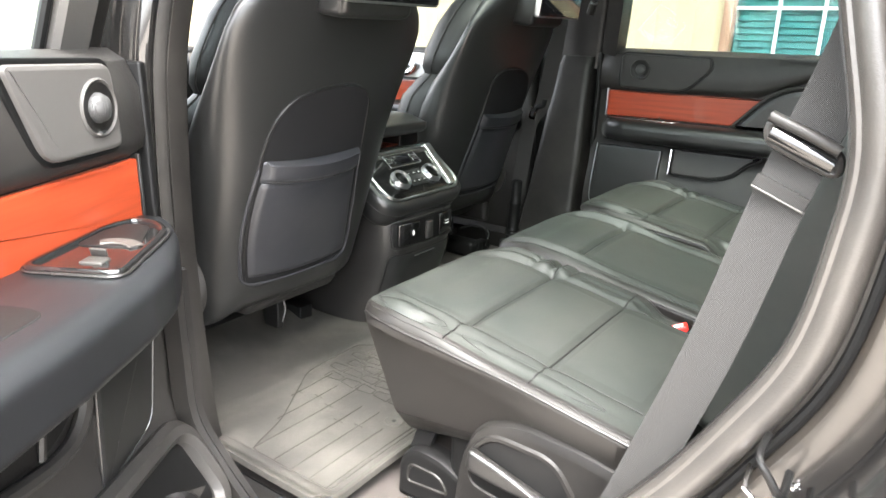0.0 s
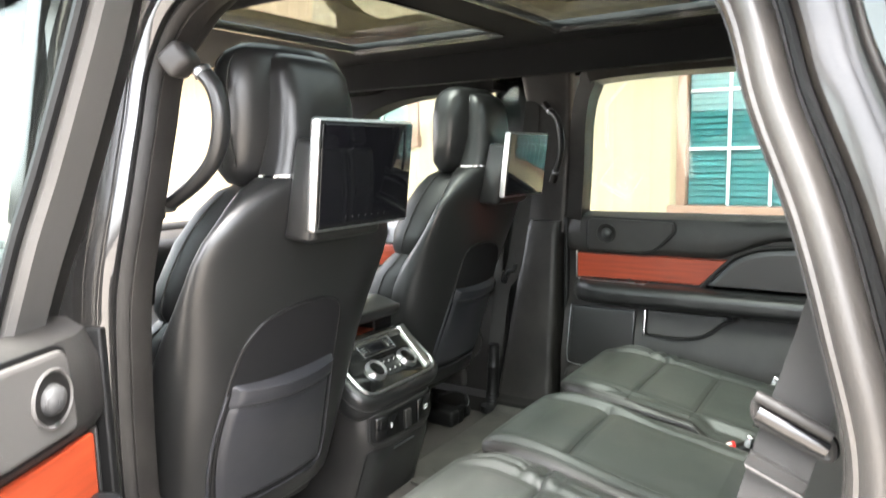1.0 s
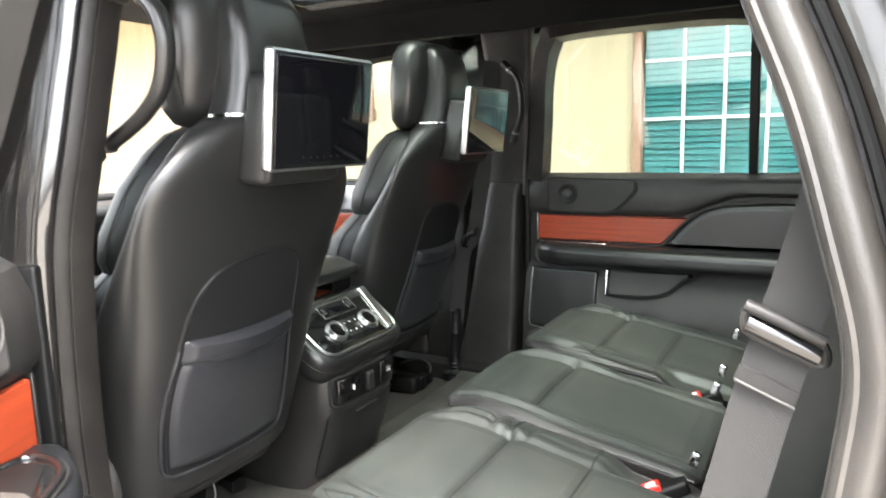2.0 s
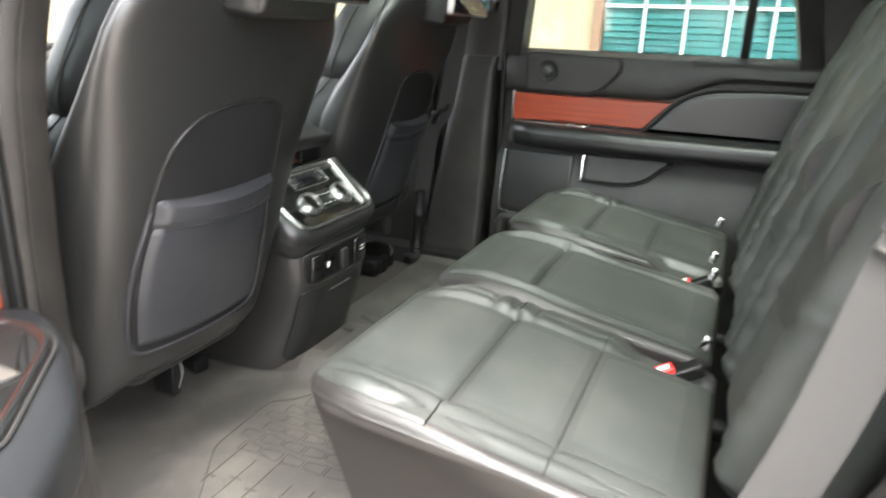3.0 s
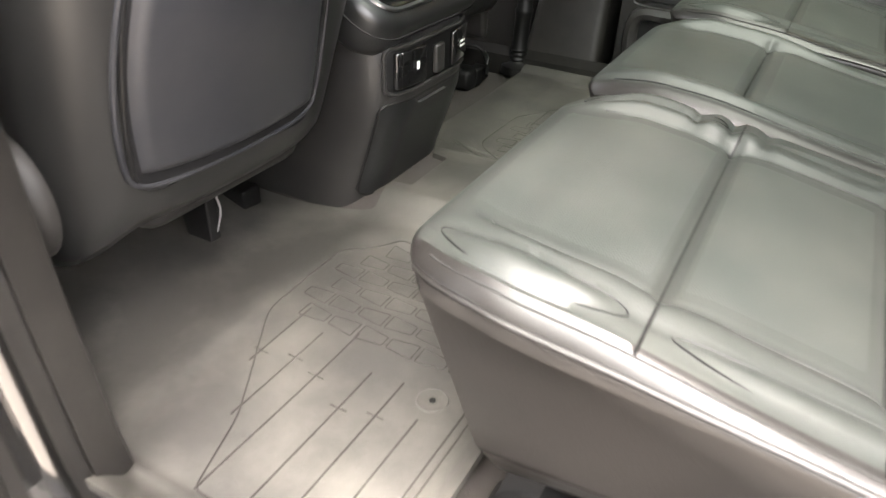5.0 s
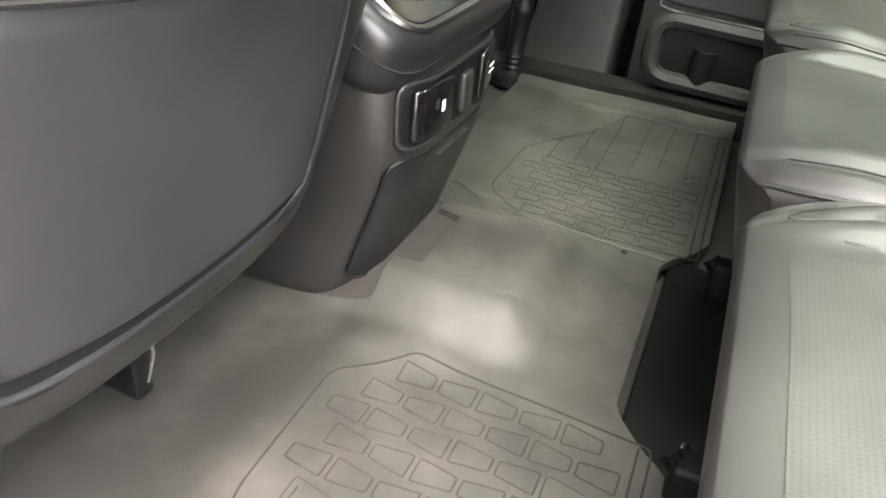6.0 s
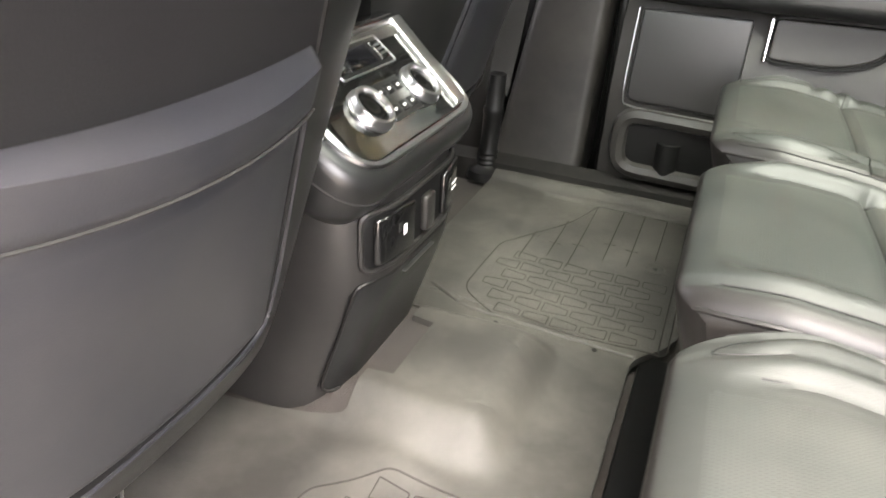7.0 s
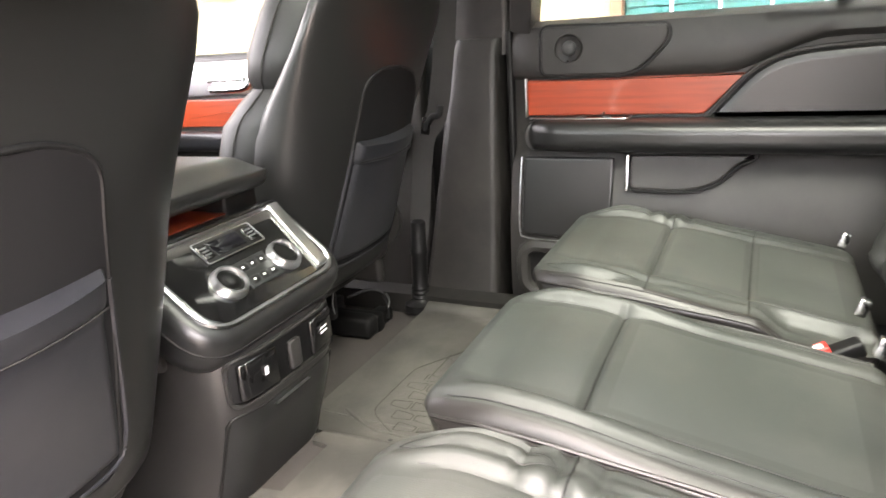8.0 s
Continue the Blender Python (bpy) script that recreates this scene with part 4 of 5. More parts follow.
    part("recliner_cover", turned([(0.07, 0), (0.07, 0.01), (0.06, 0.022), (0.0, 0.025)], Matrix.Translation((-0.10, SEAT_Y - 0.215, 0.25)) @ Matrix.Rotation(radians(90), 4, "X"), 28), PLASTIC, seat)
    part("side_shield", mapped(pad(0.5, 0.03, 0.14, 0.014, nx=10, ny=3), lambda x, y, z: on_seat(x - 0.60, y - 0.235, z + 0.08)), PLASTIC, seat)
    # Headrest: a padded front and a spine shell behind it.
    head = part("headrest", loft([superring(cx, hx, hy, z, 2.8) for z, cx, hx, hy in ((0.808, 0.045, 0.02, 0.09), (0.814, 0.045, 0.034, 0.110), (0.836, 0.048, 0.048, 0.128), (0.90, 0.056, 0.056, 0.136), (0.96, 0.06, 0.056, 0.136),
                (1.0, 0.062, 0.052, 0.128), (1.022, 0.064, 0.042, 0.112), (1.034, 0.066, 0.026, 0.088))]), LEATHER, seat)
    part("shell", loft([superring(cx, hx, hy, z, 3.2) for z, cx, hx, hy in ((0.826, 0.115, 0.046, 0.098), (0.85, 0.117, 0.046, 0.090), (0.89, 0.119, 0.045, 0.083), (0.94, 0.119, 0.043, 0.080), (0.985, 0.115, 0.038, 0.077), (1.008, 0.108, 0.030, 0.070), (1.018, 0.10, 0.018, 0.055))]), LEATHER, head)
    part("chrome_line", loft([superring(0.115, 0.0490, 0.1020, z, 3.2) for z in (0.8225, 0.8265)]), CHROME, head, "thin chrome line")
    for x, w in ((0.050, 0.1375), (0.078, 0.1345)):
        part("stitching", tube(spline([on_seat(x - 0.002, -w * f, z) for f, z in ((0.93, 0.84), (1.0, 0.90), (1.0, 0.96), (0.94, 1.0), (0.8, 1.02))], 6), 0.0014, 5), STITCH, head)
    # Screen on a bracket.
    tilt = Matrix.Translation((0.230, SEAT_Y - 0.006, 0.826)) @ Matrix.Rotation(radians(7), 4, "Y")
    unit = part("screen_unit", moved(box(-0.006, 0.012, -0.117, 0.117, -0.0845, 0.0845, 0.006, 4), tilt), SATIN, seat, "silver-framed rear entertainment screen")
    part("display", moved(box(0.0, 0.0135, -0.109, 0.111, -0.0765, 0.0775, 0.003), tilt), SCREEN, unit, "dark glossy display, switched off")
    part("bezel", moved(box(0.0, 0.0125, -0.113, 0.1145, -0.0805, 0.0815, 0.002), tilt), GLOSS, unit)
    for i in range(7):
        part("touch_mark", moved(box(0.0134, 0.0138, -0.050 + 0.016 * i, -0.0482 + 0.016 * i, -0.0655, -0.0637), tilt), POD, unit)
    part("bracket", moved(mapped(box(-0.07, -0.005, -0.085, 0.085, -0.112, 0.05, 0.012), lambda x, y, z: Vector((x - 0.02 * smooth(-0.08, -0.112, z), y, z))), tilt), LEATHER, unit, "black mounting bracket")
    return seat


def mirrored(seat, dx, dy):
    """Turns a thing of the near side into its twin across the car's middle."""
    flip = Matrix.Translation((dx, dy, 0)) @ Matrix.Scale(-1, 4, (0, 1, 0))
    seat.location = flip @ seat.location
    for ob in seat.children_recursive:
        ob.data.transform(flip)
        ob.data.flip_normals()
        if ob.parent is seat:
            ob.matrix_parent_inverse = Matrix.Translation(-seat.location)
    return seat


front_seat()
mirrored(front_seat(), -0.12, 0.015)

# ---- centre console ----
def fine_plate(y0, y1, z0, z1, depth, k=24):
    """A thin panel facing rearwards with rounded edges, fine enough to be bent."""
    rings = []
    for i in range(k + 1):
        y, e = y0 + (y1 - y0) * i / k, 0.012 * (i in (0, k)) + 0.004 * (i in (1, k - 1))
        d = depth - (0.003 if i in (0, k) else 0)
        zs = [z0 + e + (z1 - z0 - 2 * e) * j / 8 for j in range(9)]
        rings.append([(d - (0.002 if j in (0, 8) else 0), y, z) for j, z in enumerate(zs)] + [(0.0005, y, z) for z in reversed(zs)])
    return loft(rings)


console = thing("centre_console", (-0.2, 0, 0.0), "dark centre console with rear climate panel and wood edging", "console")
rings = []
for z, x1, hw, rr in ((0.0, -0.054, 0.138, 0.09), (0.05, -0.044, 0.137, 0.09), (0.12, -0.020, 0.136, 0.08), (0.18, -0.001, 0.136, 0.08), (0.20, 0.004, 0.136, 0.08), (0.27, 0.0, 0.14, 0.08), (0.30, -0.01, 0.14, 0.08)):
    rings.append([(p.x, p.y, z) for p in rounded([(-0.42, -hw, 0.01), (x1, -hw, rr), (x1, hw, rr), (-0.42, hw, 0.01)], 0.02, 8)])
part("body", loft(rings), HOUSING, console)
part("upper_body", box(-0.42, -0.09, -0.152, 0.152, 0.26, 0.415, 0.012), PLASTIC, console)
part("tunnel", box(-1.1, -0.40, -0.15, 0.15, 0.0, 0.40, 0.03), PLASTIC, console)
# The pod that carries the panel: its top slopes down to the rear.
SLOPE = math.atan2(0.090, 0.115)
TOP = Matrix.Translation((0.0, 0.0, 0.329)) @ Matrix.Rotation(SLOPE, 4, "Y")
pod = rounded([(-0.150, -0.165, 0.01), (0.026, -0.165, 0.07), (0.026, 0.165, 0.07), (-0.150, 0.165, 0.01)], 0.02, 10)
rings = []
for i, h in ((0.012, -0.075), (0.003, -0.066), (0.0, -0.05), (0.0, -0.016), (0.004, -0.006), (0.012, 0.0), (0.02, 0.001)):
    rings.append([TOP @ Vector((q.x, q.y, h)) for q in inset(pod, i)])
part("pod", loft(rings), LEATHER, console, "black padded surround")
part("pod_seam", tube([TOP @ Vector((q.x, q.y, -0.030)) for q in inset(pod, -0.0005)], 0.0014, 5, closed=True), STITCH, console)
bez = rounded([(-0.138, -0.140, 0.01), (0.004, -0.140, 0.045), (0.004, 0.140, 0.045), (-0.138, 0.140, 0.01)], 0.02, 8)
part("bezel", sweep([TOP @ Vector((q.x, q.y, 0.003)) for q in bez], [(-0.004, -0.003), (0.0035, -0.003), (0.004, 0.001), (0.0, 0.003), (-0.004, 0.002)], closed=True), SATIN, console, "chrome panel bezel")
panel = part("climate_panel", plate(inset(bez, 0.004), 0.006, 0.002, lambda a, b, c: TOP @ Vector((a, b, c - 0.002))), GLOSS, console, "piano black climate panel")
for y in (-0.060, 0.060):
    knob = part("knob", turned([(0.0275, 0.0), (0.0275, 0.004), (0.0255, 0.006), (0.0250, 0.011), (0.0240, 0.013), (0.0210, 0.013), (0.0195, 0.008), (0.0, 0.008)], TOP @ Matrix.Translation((-0.048, y, 0.003)), 36), SATIN, panel, "satin metal ringed knob")
    part("knob_face", turned([(0.0195, 0), (0.0195, 0.0005), (0.0, 0.0005)], TOP @ Matrix.Translation((-0.048, y, 0.0115)), 24), GLOSS, knob)
for i in range(3):
    for j, xx in enumerate((-0.060, -0.036)):
        part("button", moved(box(-0.006, 0.006, -0.0078, 0.0078, 0, 0.0036, 0.001), TOP @ Matrix.Translation((xx, -0.020 + 0.02 * i, 0.003))), BLACK, panel)
        part("button_mark", moved(box(-0.0014, 0.0014, -0.0022, 0.0022, 0.0034, 0.0042), TOP @ Matrix.Translation((xx, -0.020 + 0.02 * i, 0.003))), WHITE, panel)
part("side_bar", moved(mapped(box(-0.140, -0.004, 0.118, 0.146, 0.0, 0.010, 0.004), lambda x, y, z: Vector((x, y - 0.030 * smooth(-0.04, 0.0, x) ** 2, z))), TOP), SATIN, console, "broad satin metal side bar")
part("button_plate", moved(box(-0.072, -0.024, -0.034, 0.034, 0, 0.0028, 0.001), TOP @ Matrix.Translation((0, 0, 0.003))), COVER, panel)
part("readout_frame", moved(box(-0.02, 0.02, -0.060, 0.060, 0, 0.0035, 0.001), TOP @ Matrix.Translation((-0.106, 0.0, 0.003))), BLACK, panel)
part("readout_edge", sweep([TOP @ Vector((q.x - 0.106, q.y, 0.0068)) for q in rounded([(-0.019, -0.059), (0.019, -0.059), (0.019, 0.059), (-0.019, 0.059)], 0.004, 3)], circle(0.0009, 6), closed=True), SATIN, panel, "thin satin readout edge")
part("readout", moved(box(-0.013, 0.013, -0.030, 0.030, 0, 0.0045, 0.0005), TOP @ Matrix.Translation((-0.106, -0.004, 0.003))), SCREEN, panel, "small dark readout")
for y in (-0.048, 0.044):
    part("rocker", moved(box(-0.013, 0.013, -0.010, 0.010, 0, 0.006, 0.002), TOP @ Matrix.Translation((-0.106, y, 0.003))), GLOSS, panel)
    part("rocker_mark", join(*[moved(box(-0.0012, 0.0012, -0.006, 0.006, 0.0058, 0.0064), TOP @ Matrix.Translation((-0.106 + d, y, 0.003))) for d in (-0.006, 0.0, 0.006)]), SATIN, panel)
part("hinge_bar", box(-0.135, -0.108, -0.15, 0.15, 0.37, 0.424, 0.006), GLOSS, console, "gloss black rear edge")
part("wood_band", box(-0.42, -0.137, -0.150, 0.066, 0.400, 0.4225, 0.003), WOOD, console)
part("hinge_block", box(-0.32, -0.141, 0.069, 0.146, 0.400, 0.460, 0.006), BLACK, console)
lid = part("armrest_lid", mapped(pad(0.36, 0.235, 0.045, 0.018, lambda x, y: 0.004 * (1 - (y / 0.118) ** 2) - 0.016 * smooth(0.29, 0.36, x), nx=30, ny=16), lambda x, y, z: Vector((x - 0.468, y + 0.032, z + 0.449))), LEATHER, console, "black padded armrest lid")
# Sockets and lower cover on the rear face, wrapped round the console's corners.
def wrap(x, y, z):
    u = min(max(0.0, abs(y) - 0.058) / 0.08, 0.98)
    return Vector((x - 0.08 * (1 - math.sqrt(1 - u)) ** 2, y, z))


part("socket_bay", mapped(fine_plate(-0.118, 0.118, 0.204, 0.276, 0.005), wrap), BLACK, console, "black socket bay")
bay = rounded([(-0.117, 0.206), (0.116, 0.206), (0.116, 0.274), (-0.117, 0.274)], 0.014, 6)
fine = [a + (b - a) * k / 8 for a, b in zip(bay, bay[1:] + bay[:1]) for k in range(8)]
part("bay_rim", sweep([wrap(0.004, q.x, q.y) for q in fine], circle(0.0034, 8), up=(1, 0, 0), closed=True), HOUSING, console, "rounded rim of the socket bay")
part("socket_cover", mapped(join(box(0.004, 0.0115, -0.098, -0.040, 0.214, 0.268, 0.003), box(0.004, 0.0130, -0.108, -0.097, 0.214, 0.268, 0.004)), wrap), GLOSS, console, "black socket cover with a raised grip")
part("socket_cover", mapped(box(0.004, 0.0135, -0.014, 0.012, 0.216, 0.260, 0.004), wrap), HOUSING, console, "grey blank cover")
part("socket_cover", mapped(join(box(0.004, 0.0115, 0.048, 0.108, 0.214, 0.268, 0.003), box(0.004, 0.0130, 0.040, 0.048, 0.214, 0.268, 0.004)), wrap), GLOSS, console, "black socket cover with a raised grip")
part("print_mark", mapped(box(0.0122, 0.0130, -0.071, -0.064, 0.238, 0.250, 0.0003), wrap), WHITE, console)
for z in (0.239, 0.246):
    part("print_mark", mapped(box(0.0122, 0.0130, 0.062, 0.080, z, z + 0.003, 0.0003), wrap), WHITE, console)
foot = [(0.0, -0.054), (0.05, -0.044), (0.12, -0.020), (0.18, -0.001), (0.3, 0.002)]
part("lower_cover", mapped(fine_plate(-0.122, 0.112, 0.028, 0.192, 0.0035), lambda x, y, z: wrap(x + lerp(foot, z), y, z)), COVER, console, "smooth black rear cover")
rim = rounded([(-0.121, 0.029), (0.111, 0.029), (0.111, 0.191), (-0.121, 0.191)], 0.014, 6)
fine = [a + (b - a) * k / 6 for a, b in zip(rim, rim[1:] + rim[:1]) for k in range(6)]
part("cover_rim", sweep([wrap(0.0022 + lerp(foot, q.y), q.x, q.y) for q in fine], circle(0.0022, 6), up=(1, 0, 0), closed=True), TRIM, console, "raised border of the rear cover")
part("cover_latch", box(0.001, 0.0060, -0.05, 0.03, 0.180, 0.1816, 0.0005), SATIN, console)


# ---- rear bench ----
def cushion_shape(half, seams, middle, inboard):
    """Relief of a seat cushion: sunken centre, cross seams, bolsters and pleats."""
    def f(x, y):
        inner = half - (0.075 if not middle else 0.055)
        z = (0.018 if not middle else 0.024) * (1 - ((x - 0.22) / 0.26) ** 2) * (1 - 0.6 * (y / half) ** 2) - 0.016 * smooth(0.09, 0.0, x)
        z -= 0.010 * smooth(inner + 0.012, inner - 0.012, abs(y)) * smooth(0.015, 0.07, x)
        z -= 0.006 * bump1(abs(y) - inner, 0.005) * smooth(0.03, 0.08, x)
        for s in seams:
            z -= 0.0075 * bump1(x - s, 0.0045) * smooth(inner + 0.02, inner, abs(y))
            z -= 0.005 * bump1(x - s, 0.02) * smooth(inner + 0.02, inner, abs(y))
        z -= 0.004 * bump1(half - 0.024 - abs(y), 0.004)
        if not middle and y > 0:
            # Two pleat ribs across one bolster, long padded lobes along the other.
            band = smooth(inner - 0.004, inner + 0.012, y) * smooth(half, half - 0.016, y)
            z += band * (0.0028 * (bump1(x - 0.150, 0.009) + bump1(x - 0.182, 0.009)) - 0.0042 * (bump1(x - 0.166, 0.0045) + bump1(x - 0.132, 0.006) + bump1(x - 0.200, 0.006)))
        if not middle:
            for x0, hl, yc, hw in ((0.092, 0.070, inner + 0.036, 0.013), (0.300, 0.110, inner + 0.038, 0.011)):
                e = math.sqrt(((x - x0) / hl) ** 2 + ((abs(y) - yc) / hw) ** 2)
                z += 0.0028 * smooth(1.0, 0.3, e) - 0.0030 * bump1(e - 1, 0.30)
        else:
            z += 0.004 * bump1(abs(y) - inner - 0.017, 0.012) * smooth(0.012, 0.06, x)
        if not middle:
            z -= 0.055 * smooth(0.315, 0.37, x) * smooth(inner - 0.002, inner + 0.02, y * inboard)
        z += 0.0012 * math.sin(31 * x + 17 * y) * math.sin(23 * y - 11 * x + half * 40)
        return z
    return f


def rear_seat(x0, y0, y1, top, label, middle=False):
    c, w = (y0 + y1) / 2, y1 - y0
    length, tall, r = 0.475, 0.205 if not middle else 0.16, 0.030
    f = cushion_shape(w / 2, (0.175, 0.312) if not middle else (0.165,), middle, -1 if c > 0 else 1)
    tip = radians(9)
    plan = 0.22 if not middle else 0.12
    base = Matrix.Translation((x0, c, top)) @ Matrix.Rotation(tip, 4, "Y")
    seat = thing("rear_seat", (x0 + 0.2, c, 0.0), label, "car seat", "rear seats")
    bm = moved(pad(length, w, tall, r, f, nx=110, ny=76, corner=7), Matrix.Translation((0, 0, -tall)))
    # The front face leans back a little towards the floor.
    bm = mapped(bm, lambda x, y, z: base @ Vector((x + (0.032 * smooth(-0.03, -tall, z) + 0.065 * smooth(-0.10, -tall, z) ** 2) * smooth(0.3, 0.0, x), y * (1 - 0.10 * smooth(-0.06, -tall, z)) * (1 - plan * max(0.0, (0.11 - x) / 0.11) ** 2.2), z * (1 - 0.62 * smooth(0.13, 0.30, x)))))
    whole, seat = seat, part("cushion", bm, BENCH, seat)
    # Darker and browner on the side, front and under faces.
    seat.data.materials.append(SIDE)
    around, across = 141, len(seat.data.polygons) // 141
    for face in seat.data.polygons:
        row, spot = divmod(face.index, around)
        if row < 5 or row >= across - 5 or spot >= 130 or spot < 11:
            face.material_index = 1

    def on_top(x, y, lift=0.0):
        d = w / 2 - abs(y)
        e = r - math.sqrt(max(0.0, r * r - (r - d) ** 2)) if d < r else 0.0
        rc = max(r - e, 0.003)
        k = math.sqrt(max(0.0, rc * rc - (rc - x + e) ** 2)) if x - e < rc else rc
        z = f(x, y) * k / rc - e - (rc - k) + lift
        return base @ Vector((x, y * (1 - 0.10 * smooth(-0.06, -tall, z)) * (1 - plan * max(0.0, (0.11 - x) / 0.11) ** 2.2), z * (1 - 0.62 * smooth(0.13, 0.30, x))))

    inner = w / 2 - (0.075 if not middle else 0.055)
    # Perforated centre laid on the sunken middle.
    cuts = [0.018] + ([0.175, 0.312] if not middle else [0.165]) + [0.448]
    for a, b in zip(cuts, cuts[1:]):
        bm, k, m = bmesh.new(), 40, 40
        grid = [[bm.verts.new(on_top(a + 0.004 + (b - a - 0.008) * i / k, -inner + 0.004 + (2 * inner - 0.008) * j / m,
                 0.0010 * min(1, min(i + (4 if a == cuts[0] else 0), k - i) / 4, min(j, m - j) / 4) - 0.0006)) for j in range(m + 1)] for i in range(k + 1)]
        for i in range(k):
            for j in range(m):
                bm.faces.new((grid[i][j], grid[i + 1][j], grid[i + 1][j + 1], grid[i][j + 1]))
        part("centre_panel", bm, PERF, seat, "perforated leather panel")
    for s in cuts[1:-1]:
        span = inner - 0.004 if middle else w / 2 - 0.012
        part("seam_groove", tube([on_top(s, span * (i / 30 - 1), 0.0004) for i in range(61)], 0.0011, 5), BLACK, seat)
    for sgn in (-1, 1):
        part("seam_groove", tube([on_top(0.05 + 0.40 * i / 60, sgn * inner, 0.0) for i in range(61)], 0.0010, 5), BLACK, seat)
        if middle:
            part("lobe_seam", tube([on_top(0.03 + 0.41 * i / 60, sgn * (inner + 0.031), 0.0003) for i in range(61)], 0.0009, 5), BLACK, seat)
        if not middle:
            for x0, hl, yc, hw in ((0.092, 0.070, inner + 0.036, 0.013), (0.300, 0.110, inner + 0.038, 0.011)):
                loop = [on_top(x0 + hl * math.cos(a), sgn * (yc + hw * math.sin(a)), 0.0002) for a in np.linspace(0, 2 * math.pi, 49)[:-1]]
                if not (x0 > 0.2 and sgn * c < 0):
                    part("lobe_seam", tube(loop, 0.0007, 5, closed=True), BLACK, seat)
        part("piping", tube([on_top(x, sgn * (w / 2 - 0.0025), 0.0005) for x in [0.02 + 0.44 * i / 60 for i in range(61)]], 0.0024, 6), SIDE, seat)
        if not middle:
            part("stitching", tube([on_top(x, sgn * (w / 2 - 0.011), 0.0006) for x in [0.03 + 0.43 * i / 60 for i in range(61)]], 0.0008, 5), STITCH, seat)
    return whole


near_rear = rear_seat(0.301, -0.612, -0.190, 0.325, "black leather rear seat with perforated cushion and pleated edge")
middle_rear = rear_seat(0.293, -0.178, 0.178, 0.318, "narrow black leather middle rear seat", middle=True)
far_rear = rear_seat(0.294, 0.190, 0.612, 0.325, "black leather rear seat beside the closed door")


def backrest(whole, y0, y1, length, base_x=0.775, base_z=0.25):
    c, w = (y0 + y1) / 2, y1 - y0
    lean = radians(19)
    up, out = Vector((math.sin(lean), 0, math.cos(lean))), Vector((-math.cos(lean), 0, math.sin(lean)))

    def f(x, y):
        inner = w / 2 - 0.07
        z = 0.014 * smooth(inner - 0.01, inner + 0.03, abs(y)) + 0.012 * math.sin(math.pi * min(1, x / length))
        z -= 0.006 * bump1(abs(y) - inner, 0.005)
        for s in (0.16, 0.33):
            z -= 0.006 * bump1(x - s, 0.005) * smooth(inner + 0.02, inner, abs(y))
        z += 0.003 * math.sin(19 * x + 23 * y) * math.sin(29 * x - 9 * y) + 0.0010 * math.sin(61 * x - 37 * y + 2 * math.sin(23 * y)) * math.sin(47 * y + 13 * x)
        for k in range(5):
            z -= 0.004 * bump1(x - 0.045 - 0.05 * k - 0.25 * (abs(y) - inner) * (1 if k % 2 else -0.6), 0.006) * smooth(inner - 0.05, inner + 0.02, abs(y))
        return z

    bm = mapped(pad(length, w, 0.12, 0.035, f, nx=60, ny=40), lambda x, y, z: Vector((base_x, c + y, base_z)) + up * x + out * (z - 0.12))
    back, inner = part("backrest", bm, BENCH, whole), w / 2 - 0.07
    on_back = lambda x, y: Vector((base_x, c + y, base_z)) + up * x + out * (f(x, y) + 0.0003)
    for sgn in (-1, 1):
        part("seam_groove", tube([on_back(0.05 + 0.49 * i / 50, sgn * inner) for i in range(51)], 0.0012, 5), BLACK, back)
    for x in (0.16, 0.33):
        part("seam_groove", tube([on_back(x, inner * (i / 20 - 1)) for i in range(41)], 0.0012, 5), BLACK, back)
    return back, up, out, c, w


for whole, y0, y1 in ((near_rear, -0.525, -0.19), (middle_rear, -0.18, 0.18), (far_rear, 0.19, 0.525)):
    seat, up, out, c, w = backrest(whole, y0, y1, 0.60)
    top = Vector((0.775, c, 0.25)) + up * 0.60
    hw = w * 0.30
    low = abs(c) < 0.1
    head = part("headrest", mapped(pad(0.15 if not low else 0.10, 2 * hw, 0.085, 0.035, None, nx=10, ny=14), lambda x, y, z, t=top, k=low: t + up * (x + (0.035 if not k else -0.01)) + Vector((0, y, 0)) + out * (z - 0.08)), LEATHER, seat)
    for y in (-0.05, 0.05):
        part("headrest_post", tube([top + up * -0.03 + Vector((0.05, y, 0)) + out * 0.0, top + up * 0.08 + Vector((0.05, y, 0))], 0.006, 8), CHROME, seat)
    part("pull_loop", sweep(spline([Vector((0.775, c - w / 2 + 0.05, 0.25)) + up * s + out * (0.012 + 0.018 * math.sin(math.pi * (s - 0.27) / 0.09)) for s in (0.27, 0.30, 0.33, 0.36)], 4), [(-0.012, -0.0015), (0.012, -0.0015), (0.012, 0.0015), (-0.012, 0.0015)], up=(0, 1, 0)), LEATHER, seat)

# Seat base with its side cover and lever.
base = near_rear
for whole, y0, y1 in ((near_rear, -0.56, -0.20), (middle_rear, -0.16, 0.16), (far_rear, 0.20, 0.56)):
    part("base", join(box(0.46, 0.95, y0, y1, 0.03, 0.14, 0.02), box(0.44, 1.0, (y0 + y1) / 2 - 0.02, (y0 + y1) / 2 + 0.02, -0.024, 0.06, 0.01)), BLACK, whole, "black steel and plastic base")
cover = rounded([(0.485, 0.03, 0.02), (0.497, 0.15, 0.05), (0.525, 0.213, 0.05), (0.585, 0.236, 0.05), (0.70, 0.232, 0.05), (0.80, 0.20, 0.05), (1.0, 0.17, 0.03), (1.0, 0.02, 0.02)], 0.03, 6)
